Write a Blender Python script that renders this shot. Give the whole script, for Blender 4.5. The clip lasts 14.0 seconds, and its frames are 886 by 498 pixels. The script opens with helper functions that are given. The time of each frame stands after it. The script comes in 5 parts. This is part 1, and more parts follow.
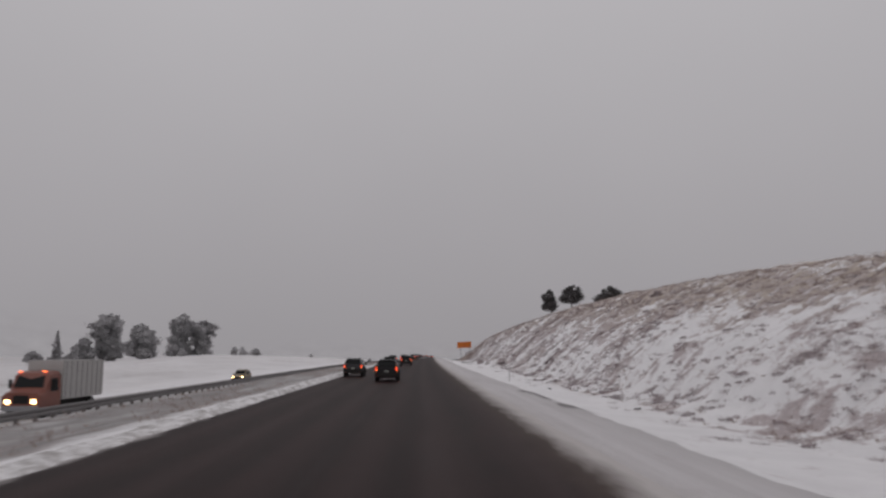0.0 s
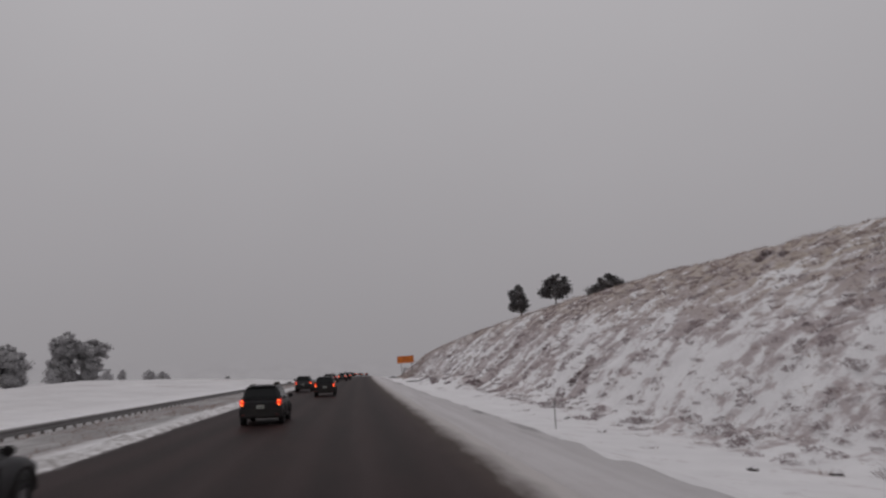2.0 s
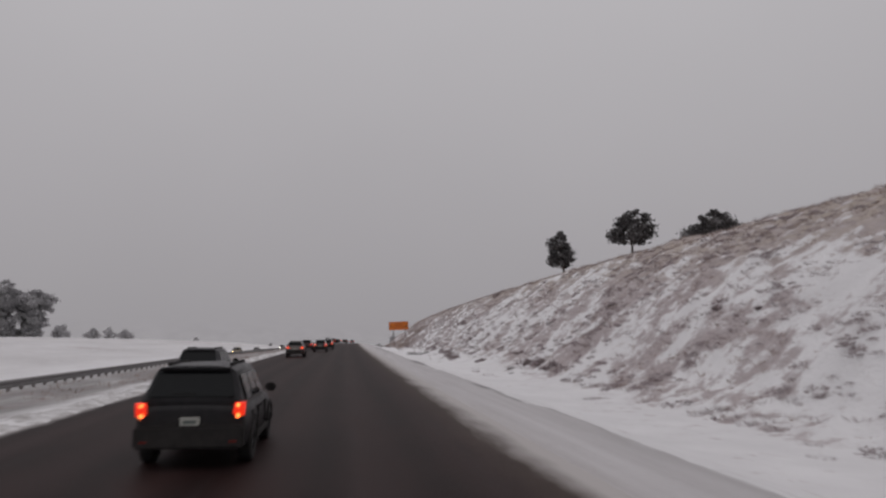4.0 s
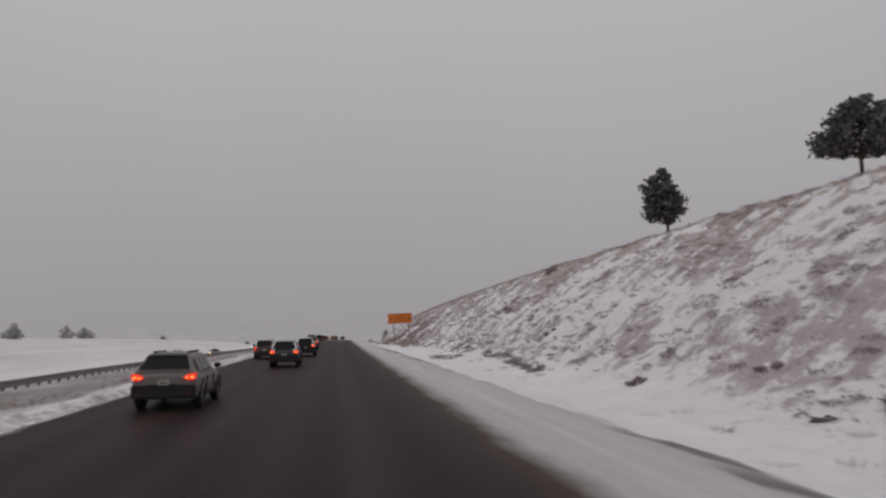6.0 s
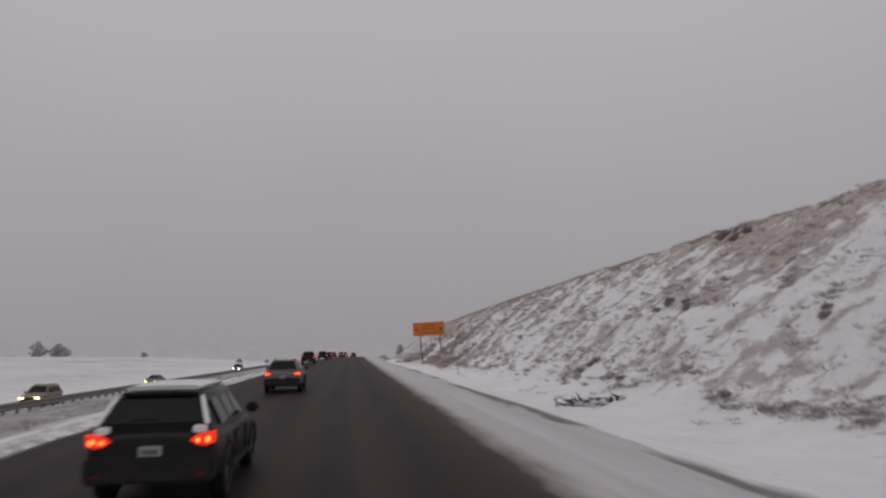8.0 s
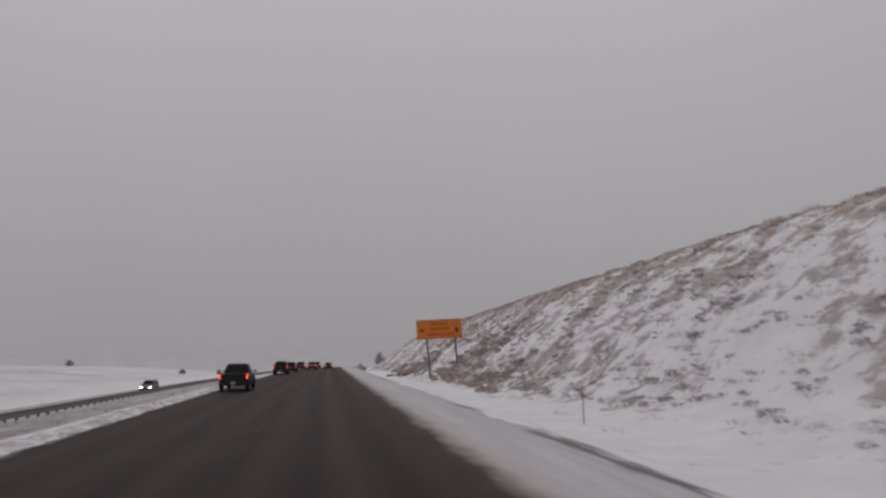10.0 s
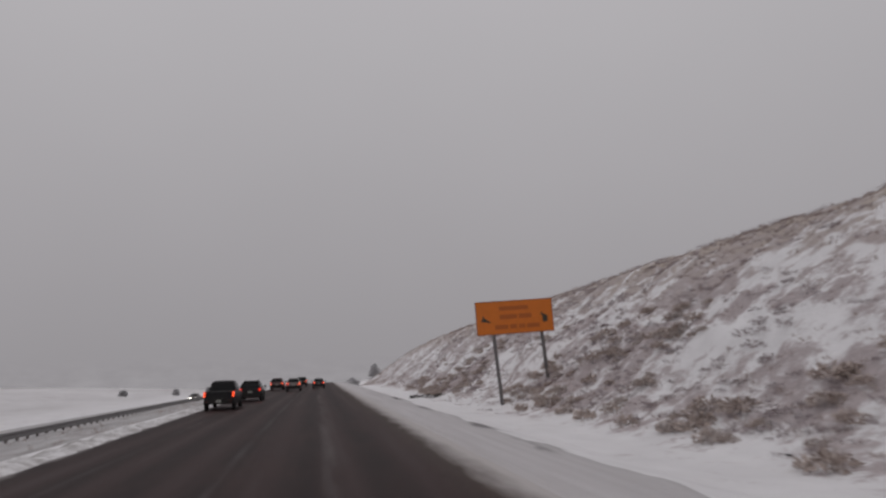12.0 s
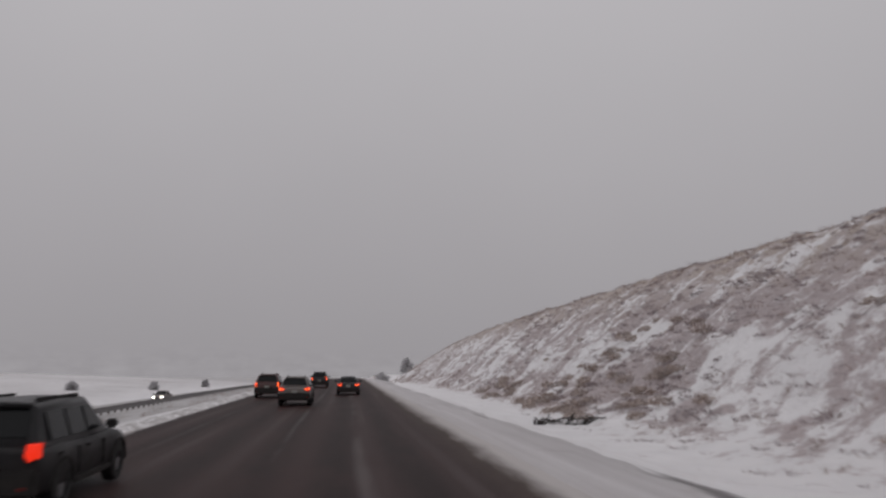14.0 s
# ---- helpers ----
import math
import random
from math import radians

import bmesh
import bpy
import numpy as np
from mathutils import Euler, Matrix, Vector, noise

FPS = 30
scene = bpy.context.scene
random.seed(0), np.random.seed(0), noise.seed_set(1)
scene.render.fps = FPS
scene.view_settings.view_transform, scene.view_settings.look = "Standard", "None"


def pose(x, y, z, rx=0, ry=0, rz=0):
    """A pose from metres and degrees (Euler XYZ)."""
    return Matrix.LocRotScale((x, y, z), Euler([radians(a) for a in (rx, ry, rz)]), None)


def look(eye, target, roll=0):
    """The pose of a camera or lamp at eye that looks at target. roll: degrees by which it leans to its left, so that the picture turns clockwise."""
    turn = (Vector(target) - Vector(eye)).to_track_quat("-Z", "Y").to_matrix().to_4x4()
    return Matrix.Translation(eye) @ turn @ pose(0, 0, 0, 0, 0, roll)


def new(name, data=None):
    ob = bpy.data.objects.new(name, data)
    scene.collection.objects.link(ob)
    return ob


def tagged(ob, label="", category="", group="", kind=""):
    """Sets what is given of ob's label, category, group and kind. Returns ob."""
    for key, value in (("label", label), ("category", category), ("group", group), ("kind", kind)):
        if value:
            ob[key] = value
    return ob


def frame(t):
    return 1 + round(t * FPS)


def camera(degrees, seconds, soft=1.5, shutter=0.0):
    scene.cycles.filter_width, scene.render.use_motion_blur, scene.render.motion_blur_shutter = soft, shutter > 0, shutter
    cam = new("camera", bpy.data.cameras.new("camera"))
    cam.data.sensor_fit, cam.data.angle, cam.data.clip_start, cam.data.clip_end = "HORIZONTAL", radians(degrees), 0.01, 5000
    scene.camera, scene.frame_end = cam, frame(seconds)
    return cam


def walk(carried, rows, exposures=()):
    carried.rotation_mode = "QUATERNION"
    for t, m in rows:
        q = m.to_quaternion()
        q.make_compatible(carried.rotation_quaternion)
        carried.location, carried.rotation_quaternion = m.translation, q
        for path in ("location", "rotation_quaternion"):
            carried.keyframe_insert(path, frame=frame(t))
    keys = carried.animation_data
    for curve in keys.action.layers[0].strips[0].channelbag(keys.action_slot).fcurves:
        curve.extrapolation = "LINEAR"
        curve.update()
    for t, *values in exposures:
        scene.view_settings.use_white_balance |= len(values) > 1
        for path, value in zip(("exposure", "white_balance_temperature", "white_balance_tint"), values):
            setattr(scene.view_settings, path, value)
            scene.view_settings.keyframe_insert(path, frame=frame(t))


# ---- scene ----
cam = camera(63.8, 14.0, soft=2.5, shutter=0.25)
PATH = [
    (0, (0.05, -21.78, 2.27), (0.392, -11.894, 3.707), -0.34),
    (0.5, (0.02, -5.91, 2.27), (0.440, 4.015, 3.428), 0.44),
    (1, (0.06, 9.52, 2.27), (0.681, 19.423, 3.537), -0.03),
    (1.5, (0.18, 24.34, 2.27), (1.207, 34.177, 3.773), -1.43),
    (2, (0.30, 38.20, 2.27), (1.589, 47.983, 3.904), -2.03),
    (2.5, (0.07, 51.39, 2.27), (1.568, 61.203, 3.467), -0.20),
    (3, (0.08, 64.58, 2.27), (1.417, 74.423, 3.461), 0.08),
    (5.5, (0.55, 131.94, 2.31), (2.298, 141.701, 3.562), -0.09),
    (6, (0.66, 145.86, 2.31), (2.307, 155.656, 3.444), -0.72),
    (6.5, (0.93, 159.79, 2.32), (2.475, 169.590, 3.604), -0.63),
    (7, (1.02, 173.90, 2.33), (2.641, 183.680, 3.615), -0.92),
    (7.5, (1.12, 188.28, 2.33), (2.520, 198.091, 3.678), -0.51),
    (8, (1.57, 202.90, 2.32), (3.099, 212.694, 3.655), -1.02),
    (10.5, (2.97, 274.89, 2.21), (4.865, 284.593, 3.718), -0.64),
    (11, (3.24, 288.97, 2.16), (5.145, 298.661, 3.712), -0.77),
    (11.5, (3.62, 302.65, 2.11), (5.764, 312.308, 3.563), -0.95),
    (12, (3.98, 315.93, 2.04), (6.050, 325.586, 3.630), -1.87),
    (12.5, (4.33, 329.11, 1.97), (5.995, 338.851, 3.487), -0.52),
    (13, (4.62, 342.30, 1.89), (6.064, 352.073, 3.423), -0.04),
    (13.5, (5.04, 355.68, 1.81), (6.687, 365.440, 3.214), 0.10),
    (14, (5.39, 368.89, 1.71), (7.087, 378.620, 3.260), -0.01),
]
EXPOSURES = [(0, 0.0), (0.5, -0.12), (1, -0.03), (2, -0.11), (2.5, 0.02), (3, 0.06), (5.5, 0.0), (6.5, 0.06), (7, 0.04), (8, -0.02), (10.5, -0.03), (12, -0.04), (13, -0.03), (13.5, 0.04), (14, 0.02)]
walk(cam, [(t, look(eye, target, roll)) for t, eye, target, roll in PATH], EXPOSURES)

# ---------------------------------------------------------------- sky and light
world = bpy.data.worlds.new("overcast_sky")
scene.world = world
world.use_nodes = True
wn, wl = world.node_tree.nodes, world.node_tree.links
bg = wn["Background"]
coord = wn.new("ShaderNodeTexCoord")
sep = wn.new("ShaderNodeSeparateXYZ")
wl.new(coord.outputs["Generated"], sep.inputs[0])
ramp = wn.new("ShaderNodeValToRGB")
ramp.color_ramp.elements[0].position, ramp.color_ramp.elements[0].color = 0.0, (0.314, 0.300, 0.315, 1)
ramp.color_ramp.elements[1].position, ramp.color_ramp.elements[1].color = 1.0, (0.59, 0.569, 0.595, 1)
mid = ramp.color_ramp.elements.new(0.14)
mid.color = (0.357, 0.342, 0.359, 1)
mid = ramp.color_ramp.elements.new(0.42)
mid.color = (0.439, 0.425, 0.443, 1)
mid = ramp.color_ramp.elements.new(0.52)
mid.color = (0.466, 0.450, 0.470, 1)
wl.new(sep.outputs["Z"], ramp.inputs[0])
clouds = wn.new("ShaderNodeTexNoise")
clouds.inputs["Scale"].default_value, clouds.inputs["Detail"].default_value = 2.2, 4
wl.new(coord.outputs["Generated"], clouds.inputs["Vector"])
spread = wn.new("ShaderNodeMapRange")
spread.inputs["To Min"].default_value, spread.inputs["To Max"].default_value = 0.95, 1.05
wl.new(clouds.outputs["Fac"], spread.inputs["Value"])
tint = wn.new("ShaderNodeVectorMath")
tint.operation = "SCALE"
wl.new(ramp.outputs[0], tint.inputs[0])
wl.new(spread.outputs[0], tint.inputs["Scale"])
wl.new(tint.outputs[0], bg.inputs["Color"])
bg.inputs["Strength"].default_value = 1.0

sun = new("sun", bpy.data.lights.new("sun", "SUN"))
sun.data.energy, sun.data.angle, sun.data.color = 0.22, radians(60), (1.0, 0.97, 0.94)
sun.matrix_world = pose(0, 0, 60, 28, -14, 0)

# ---------------------------------------------------------------- the road's line
def cx(s):
    s = np.asarray(s, float)
    a = np.clip(s, -80, 700)
    p = [4.912e-12, -5.177e-09, 4.890e-05, -2.320e-03, -9.2e-03]
    return np.polyval(p, a) + np.polyval(np.polyder(p), a) * (s - a)


def cz(s):
    s = np.asarray(s, float)
    a = np.clip(s, -80, 640)
    p = [4.003e-11, -6.396e-08, 1.5636e-05, -5.57e-04, -1.15e-02]
    z = np.polyval(p, a) + np.polyval(np.polyder(p), a) * np.sign(s - a) * 300 * (1 - np.exp(-np.abs(s - a) / 300))
    # past the crest the ground is bent down to fit the camera's view
    down, on = np.clip(s - 500, 0, 350), np.clip(s - 850, 0, 1500)
    return z - 0.5e-4 * down * down - 0.035 * on


def lattice(ix, iy, seed):
    h = (ix.astype(np.int64) * 374761393 + iy.astype(np.int64) * 668265263 + seed * 974634777) & 0xFFFFFFFF
    h = ((h ^ (h >> 13)) * 1274126177) & 0xFFFFFFFF
    return ((h ^ (h >> 16)) & 0xFFFF) / 65535.0


def vnoise(x, y, seed=0):
    x, y = np.broadcast_arrays(np.asarray(x, float), np.asarray(y, float))
    x0, y0 = np.floor(x), np.floor(y)
    fx, fy = x - x0, y - y0
    fx, fy = fx * fx * (3 - 2 * fx), fy * fy * (3 - 2 * fy)
    a, b = lattice(x0, y0, seed), lattice(x0 + 1, y0, seed)
    c, d = lattice(x0, y0 + 1, seed), lattice(x0 + 1, y0 + 1, seed)
    return (a * (1 - fx) + b * fx) * (1 - fy) + (c * (1 - fx) + d * fx) * fy


def fbm(x, y, seed=0, octaves=4):
    total, amp, norm = 0, 1.0, 0
    for k in range(octaves):
        total = total + amp * vnoise(np.asarray(x) * 2**k, np.asarray(y) * 2**k, seed + k * 17)
        norm += amp
        amp *= 0.55
    return total / norm


LEFT_U = [-1500, -500, -160, -97, -75, -50, -34, -31, -22.6, -22, -20.4, -14, -9.5, -8, -7.7]
LEFT_Z = [3.0, 3.5, 3.2, 1.9, 0.9, -1.1, -2.1, -2.38, -2.38, -1.92, -1.74, -1.15, -0.22, -0.08, -0.06]
RA_U = [3.2, 6.5, 8.2, 12.5, 20, 23, 29, 35, 41.8, 47, 58, 100, 300, 1200]
RA_Z = [-0.06, -0.12, -0.52, -2.0, -2.5, -1.9, 4.2, 8.2, 12.0, 14.9, 17.3, 20, 24, 30]
RB_U = [3.2, 6.5, 8.2, 12.5, 16.5, 19.5, 22.6, 26, 33, 38.5, 42, 47, 58, 100, 300]
RB_Z = [-0.06, -0.12, -0.48, -1.7, -1.8, -1.15, 0.6, 3.8, 9.1, 12.9, 14.3, 15.3, 16.6, 19, 22]


def median_lift(s):
    """Lift of the far carriageway and its guardrail before s 320, set to fit the camera's view."""
    return 0.50 * np.interp(s, [210, 320], [1, 0])


def profile(u, s):
    """Height of the snow above the road's own level, before the small bumps."""
    u, s = np.broadcast_arrays(np.asarray(u, float), np.asarray(s, float))
    left = np.interp(u, LEFT_U, LEFT_Z)
    left = left + median_lift(s) * np.interp(u, [-40, -33, -18, -10], [0, 1, 1, 0])
    # the field is lowered past a bearing from the path's start, to fit the camera's view
    view_drop = np.clip((-u / np.maximum(s + 6, 30) - 0.32) / 0.14, 0, 1)
    left = left - 4.8 * view_drop * np.clip((-60 - u) / 40, 0, 1) * np.clip((s - 60) / 60, 0, 1) * np.clip((520 - s) / 100, 0, 1)
    a, b = np.interp(u, RA_U, RA_Z), np.interp(u, RB_U, RB_Z)
    k = np.clip((s - 95) / 95, 0, 1)
    right = a * (1 - k) + b * k
    right = right * np.where(right > 0, np.interp(s, [-60, 20, 56, 90, 140, 620, 1000], [0.65, 0.74, 0.79, 0.91, 1, 1, 0.55]), 1)
    return np.where(u < -5, left, right)


def slope_part(u):
    return np.clip((u - 18) / 4, 0, 1) * np.clip((75 - u) / 20, 0, 1)


def bumps(u, s):
    hill = slope_part(u)
    gully = fbm(u / 6.5, s / 3.6, 3, 4) - 0.5
    lumps = fbm(u / 1.7, s / 1.5, 9, 3) - 0.5
    verge = np.clip((u - 6.6) / 1.5, 0, 1) + np.clip((-8.6 - u) / 2, 0, 1) * np.where(u > -21, 1, 0.3)
    soft = fbm(u / 3.2, s / 5.5, 5, 3) - 0.5
    lip = np.exp(-((u - 7.0) / 0.35) ** 2) * (fbm(s / 2.5, u * 0, 41, 3) - 0.45) * 0.35
    flat = np.where((u < -22.3) & (u > -31.5), 0.0, 1.0)
    return (hill * (1.15 * gully + 0.80 * lumps) + np.clip(verge, 0, 1) * 0.30 * soft + lip) * flat


def ground_z(u, s):
    return cz(s) + profile(u, s) + bumps(np.asarray(u, float), np.asarray(s, float))


def cover(u, s):
    """How thickly dry grass stands through the snow, 0 to 1."""
    u, s = np.broadcast_arrays(np.asarray(u, float), np.asarray(s, float))
    streak = fbm(u / 2.6, s / 2.7, 21, 4)
    patch = fbm(u / 8.0 + 40, s / 10.0, 33, 3)
    fleck = fbm(u / 1.1, s / 1.4, 27, 3)
    height = np.clip((u - 22) / 20, 0, 1)
    stretch_of_slope = np.interp(s, [-60, 50, 100, 140, 185, 225, 290, 340, 460, 620, 900], [-0.015, -0.01, 0.005, 0.03, 0.025, -0.01, -0.005, 0.02, 0.06, 0.03, -0.05])
    want = 0.38 * streak + 0.31 * patch + 0.31 * fleck + 0.10 * height + stretch_of_slope
    top = np.clip((u - 34) / 7, 0, 1) * 0.095
    low = np.exp(-((u - 21.5) / 3.5) ** 2) * np.interp(s, [-60, 110, 170, 300, 345], [0.02, 0.02, 0.03, 0.01, 0.07])
    c = np.clip((want + top + low - 0.455 - 0.12 * np.clip((u - 52) / 14, 0, 1)) / 0.24, 0, 1)
    foot = np.clip((u - 17.5 + 3.0 * np.clip(1 - s / 95, 0, 1) + 1.7 * np.clip((s - 300) / 40, 0, 1) - 1.0 * np.clip((s - 180) / 30, 0, 1) * np.clip((300 - s) / 40, 0, 1)) / 3.5, 0, 1)
    med = np.clip((-10.0 - u) / 3, 0, 1) * np.clip((u + 21) / 2, 0, 1) * np.clip((fbm(u / 2.5, s / 9, 55, 3) - 0.28) / 0.3, 0, 1) * np.interp(s, [-60, 230, 330], [1.0, 0.95, 0.4])
    field = np.clip((-37 - u) / 8, 0, 1) * np.clip((fbm(u / 14, s / 22, 61, 3) - 0.62) / 0.12, 0, 1) * 0.5
    return np.clip(c * np.where(u > 0, foot, 0) * np.clip((72 - u) / 16, 0.12, 1) + med + field, 0, 1)


# ---------------------------------------------------------------- materials
def material(name, rough=0.6, metal=0.0):
    m = bpy.data.materials.new(name)
    m.use_nodes = True
    b = m.node_tree.nodes["Principled BSDF"]
    b.inputs["Roughness"].default_value, b.inputs["Metallic"].default_value = rough, metal
    return m, m.node_tree.nodes, m.node_tree.links, b


def noise_node(n, l, vec, scale, detail=4, rough=0.55):
    t = n.new("ShaderNodeTexNoise")
    t.inputs["Scale"].default_value, t.inputs["Detail"].default_value, t.inputs["Roughness"].default_value = scale, detail, rough
    if vec is not None:
        l.new(vec, t.inputs["Vector"])
    return t.outputs["Fac"]


def stretch(n, l, vec, sx, sy, sz=1.0):
    t = n.new("ShaderNodeVectorMath")
    t.operation = "MULTIPLY"
    l.new(vec, t.inputs[0])
    t.inputs[1].default_value = (sx, sy, sz)
    return t.outputs[0]


def remap(n, l, value, a, b, c=0.0, d=1.0):
    t = n.new("ShaderNodeMapRange")
    for key, v in (("From Min", a), ("From Max", b), ("To Min", c), ("To Max", d)):
        t.inputs[key].default_value = v
    l.new(value, t.inputs["Value"])
    return t.outputs[0]


def mathop(n, l, op, a, b=None):
    t = n.new("ShaderNodeMath")
    t.operation = op
    for i, v in enumerate((a, b)):
        if v is None:
            continue
        if isinstance(v, (int, float)):
            t.inputs[i].default_value = v
        else:
            l.new(v, t.inputs[i])
    return t.outputs[0]


def blend(n, l, fac, a, b):
    t = n.new("ShaderNodeMix")
    t.data_type = "RGBA"
    if isinstance(fac, (int, float)):
        t.inputs[0].default_value = fac
    else:
        l.new(fac, t.inputs[0])
    for i, v in ((6, a), (7, b)):
        if isinstance(v, tuple):
            t.inputs[i].default_value = (*v, 1)
        else:
            l.new(v, t.inputs[i])
    return t.outputs[2]


def bump(n, l, b, height, strength=0.4, distance=0.05):
    t = n.new("ShaderNodeBump")
    t.inputs["Strength"].default_value, t.inputs["Distance"].default_value = strength, distance
    l.new(height, t.inputs["Height"])
    l.new(t.outputs[0], b.inputs["Normal"])


def simple(name, colour, rough=0.6, metal=0.0, vary=0.12, scale=6.0, emit=None, power=0.0, coat=0.0, shine=0.5, grime=0.0):
    m, n, l, b = material(name, rough, metal)
    tc = n.new("ShaderNodeTexCoord")
    f = noise_node(n, l, tc.outputs["Object"], scale)
    lo = tuple(c * (1 - vary) for c in colour)
    hi = tuple(min(1, c * (1 + vary)) for c in colour)
    base = blend(n, l, f, lo, hi)
    if grime:
        # salt spray dried on the lower panels
        sp = n.new("ShaderNodeSeparateXYZ")
        l.new(tc.outputs["Object"], sp.inputs[0])
        splash = mathop(n, l, "MULTIPLY", remap(n, l, sp.outputs["Z"], 1.15, 0.35, 0.25, 1.0), remap(n, l, noise_node(n, l, tc.outputs["Object"], 5.0, 5, 0.7), 0.35, 0.65, 0.3, 1.0))
        base = blend(n, l, mathop(n, l, "MULTIPLY", splash, grime), base, (0.16, 0.142, 0.135))
        l.new(remap(n, l, splash, 0, 1, rough, 0.8), b.inputs["Roughness"])
    l.new(base, b.inputs["Base Color"])
    b.inputs["Coat Weight"].default_value, b.inputs["Specular IOR Level"].default_value = coat, shine
    if emit:
        b.inputs["Emission Color"].default_value = (*emit, 1)
        b.inputs["Emission Strength"].default_value = power
    return m


def snow_ground():
    m, n, l, b = material("snowy_ground", 0.85)
    b.inputs["Specular IOR Level"].default_value = 0.15
    geo = n.new("ShaderNodeNewGeometry")
    uv = n.new("ShaderNodeUVMap")
    uv.uv_map = "along"
    sp = n.new("ShaderNodeSeparateXYZ")
    l.new(uv.outputs[0], sp.inputs[0])
    at = n.new("ShaderNodeAttribute")
    at.attribute_name = "cover"
    pos = geo.outputs["Position"]
    coarse = noise_node(n, l, pos, 0.35, 5)
    fine = noise_node(n, l, pos, 3.5, 5, 0.65)
    tuft = noise_node(n, l, stretch(n, l, pos, 1.0, 1.0, 1.0), 0.68, 6, 0.66)
    small = noise_node(n, l, stretch(n, l, pos, 1.0, 1.1, 1.0), 3.0, 4, 0.7)
    mottle = mathop(n, l, "ADD", mathop(n, l, "MULTIPLY", tuft, 0.68), mathop(n, l, "MULTIPLY", small, 0.32))
    snow = blend(n, l, remap(n, l, coarse, 0.3, 0.7), (0.79, 0.78, 0.79), (0.88, 0.87, 0.88))
    grass = blend(n, l, remap(n, l, small, 0.35, 0.65), (0.28, 0.222, 0.224), (0.52, 0.440, 0.440))
    grass = blend(n, l, remap(n, l, coarse, 0.4, 0.65, 0, 0.55), grass, (0.40, 0.340, 0.345))
    grass = blend(n, l, mathop(n, l, "MULTIPLY", remap(n, l, sp.outputs["X"], 30, 40), remap(n, l, tuft, 0.4, 0.6)), grass, (0.45, 0.372, 0.295))
    thick = mathop(n, l, "ADD", mathop(n, l, "MULTIPLY", at.outputs["Fac"], 0.75), mathop(n, l, "MULTIPLY", mathop(n, l, "SUBTRACT", mottle, 0.5), 3.1))
    ground = blend(n, l, remap(n, l, thick, 0.22, 0.56, 0, 0.82), snow, grass)
    # wide fields greyed with distance: haze put into the snow's colour
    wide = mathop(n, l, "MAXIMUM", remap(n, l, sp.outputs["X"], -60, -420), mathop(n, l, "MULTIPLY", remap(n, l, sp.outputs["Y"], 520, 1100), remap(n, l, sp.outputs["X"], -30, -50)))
    far_haze = mathop(n, l, "MULTIPLY", wide, remap(n, l, noise_node(n, l, pos, 0.03, 5, 0.65), 0.25, 0.6, 0.55, 1.0))
    ground = blend(n, l, mathop(n, l, "MULTIPLY", far_haze, 0.62), ground, (0.36, 0.35, 0.355))
    # patchy grey over the whole left field, strongest at small s
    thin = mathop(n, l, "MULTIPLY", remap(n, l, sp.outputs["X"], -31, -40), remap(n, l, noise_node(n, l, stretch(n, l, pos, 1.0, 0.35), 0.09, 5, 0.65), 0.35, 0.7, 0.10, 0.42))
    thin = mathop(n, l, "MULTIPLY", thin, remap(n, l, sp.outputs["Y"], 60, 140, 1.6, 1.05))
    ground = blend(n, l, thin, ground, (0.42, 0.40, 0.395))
    # driven-over slush on the shoulder, from the asphalt's edge to the break of the verge
    ragged = mathop(n, l, "ADD", sp.outputs["X"], mathop(n, l, "MULTIPLY", mathop(n, l, "SUBTRACT", noise_node(n, l, stretch(n, l, uv.outputs[0], 1.0, 0.25), 0.9, 4), 0.5), 1.6))
    slush = mathop(n, l, "MULTIPLY", remap(n, l, ragged, 2.0, 3.2), remap(n, l, ragged, 7.35, 7.2))
    streak = noise_node(n, l, stretch(n, l, uv.outputs[0], 2.2, 0.06), 1.0, 4)
    dirty = blend(n, l, remap(n, l, streak, 0.3, 0.7), (0.49, 0.465, 0.470), (0.61, 0.588, 0.595))
    outer = mathop(n, l, "MULTIPLY", remap(n, l, ragged, 5.4, 6.9), remap(n, l, noise_node(n, l, stretch(n, l, uv.outputs[0], 0.6, 0.10), 1.0, 4, 0.6), 0.35, 0.6, 0.35, 1.0))
    dirty = blend(n, l, mathop(n, l, "MULTIPLY", outer, 0.42), dirty, (0.36, 0.35, 0.352))
    dirty = blend(n, l, remap(n, l, ragged, 5.0, 3.4, 0.0, 0.45), dirty, (0.34, 0.295, 0.270))
    ground = blend(n, l, mathop(n, l, "MULTIPLY", slush, 0.85), ground, dirty)
    # spray-soiled snow between the road and the guardrail
    side = mathop(n, l, "MULTIPLY", remap(n, l, ragged, -22.5, -21), remap(n, l, ragged, -10.2, -12.4))
    soil = mathop(n, l, "MULTIPLY", side, remap(n, l, noise_node(n, l, stretch(n, l, uv.outputs[0], 0.5, 0.12), 1.0, 5, 0.65), 0.3, 0.62, 0.55, 1.0))
    soil = mathop(n, l, "MULTIPLY", soil, remap(n, l, sp.outputs["Y"], 60, 330, 1.0, 0.75))
    ground = blend(n, l, soil, ground, (0.29, 0.278, 0.273))
    # bare gravel along the break of the verge, in broken stretches
    edge = mathop(n, l, "MULTIPLY", remap(n, l, ragged, 6.4, 6.7), remap(n, l, ragged, 8.0, 7.5))
    broken = remap(n, l, noise_node(n, l, stretch(n, l, uv.outputs[0], 0.3, 0.07), 1.0, 3), 0.55, 0.62)
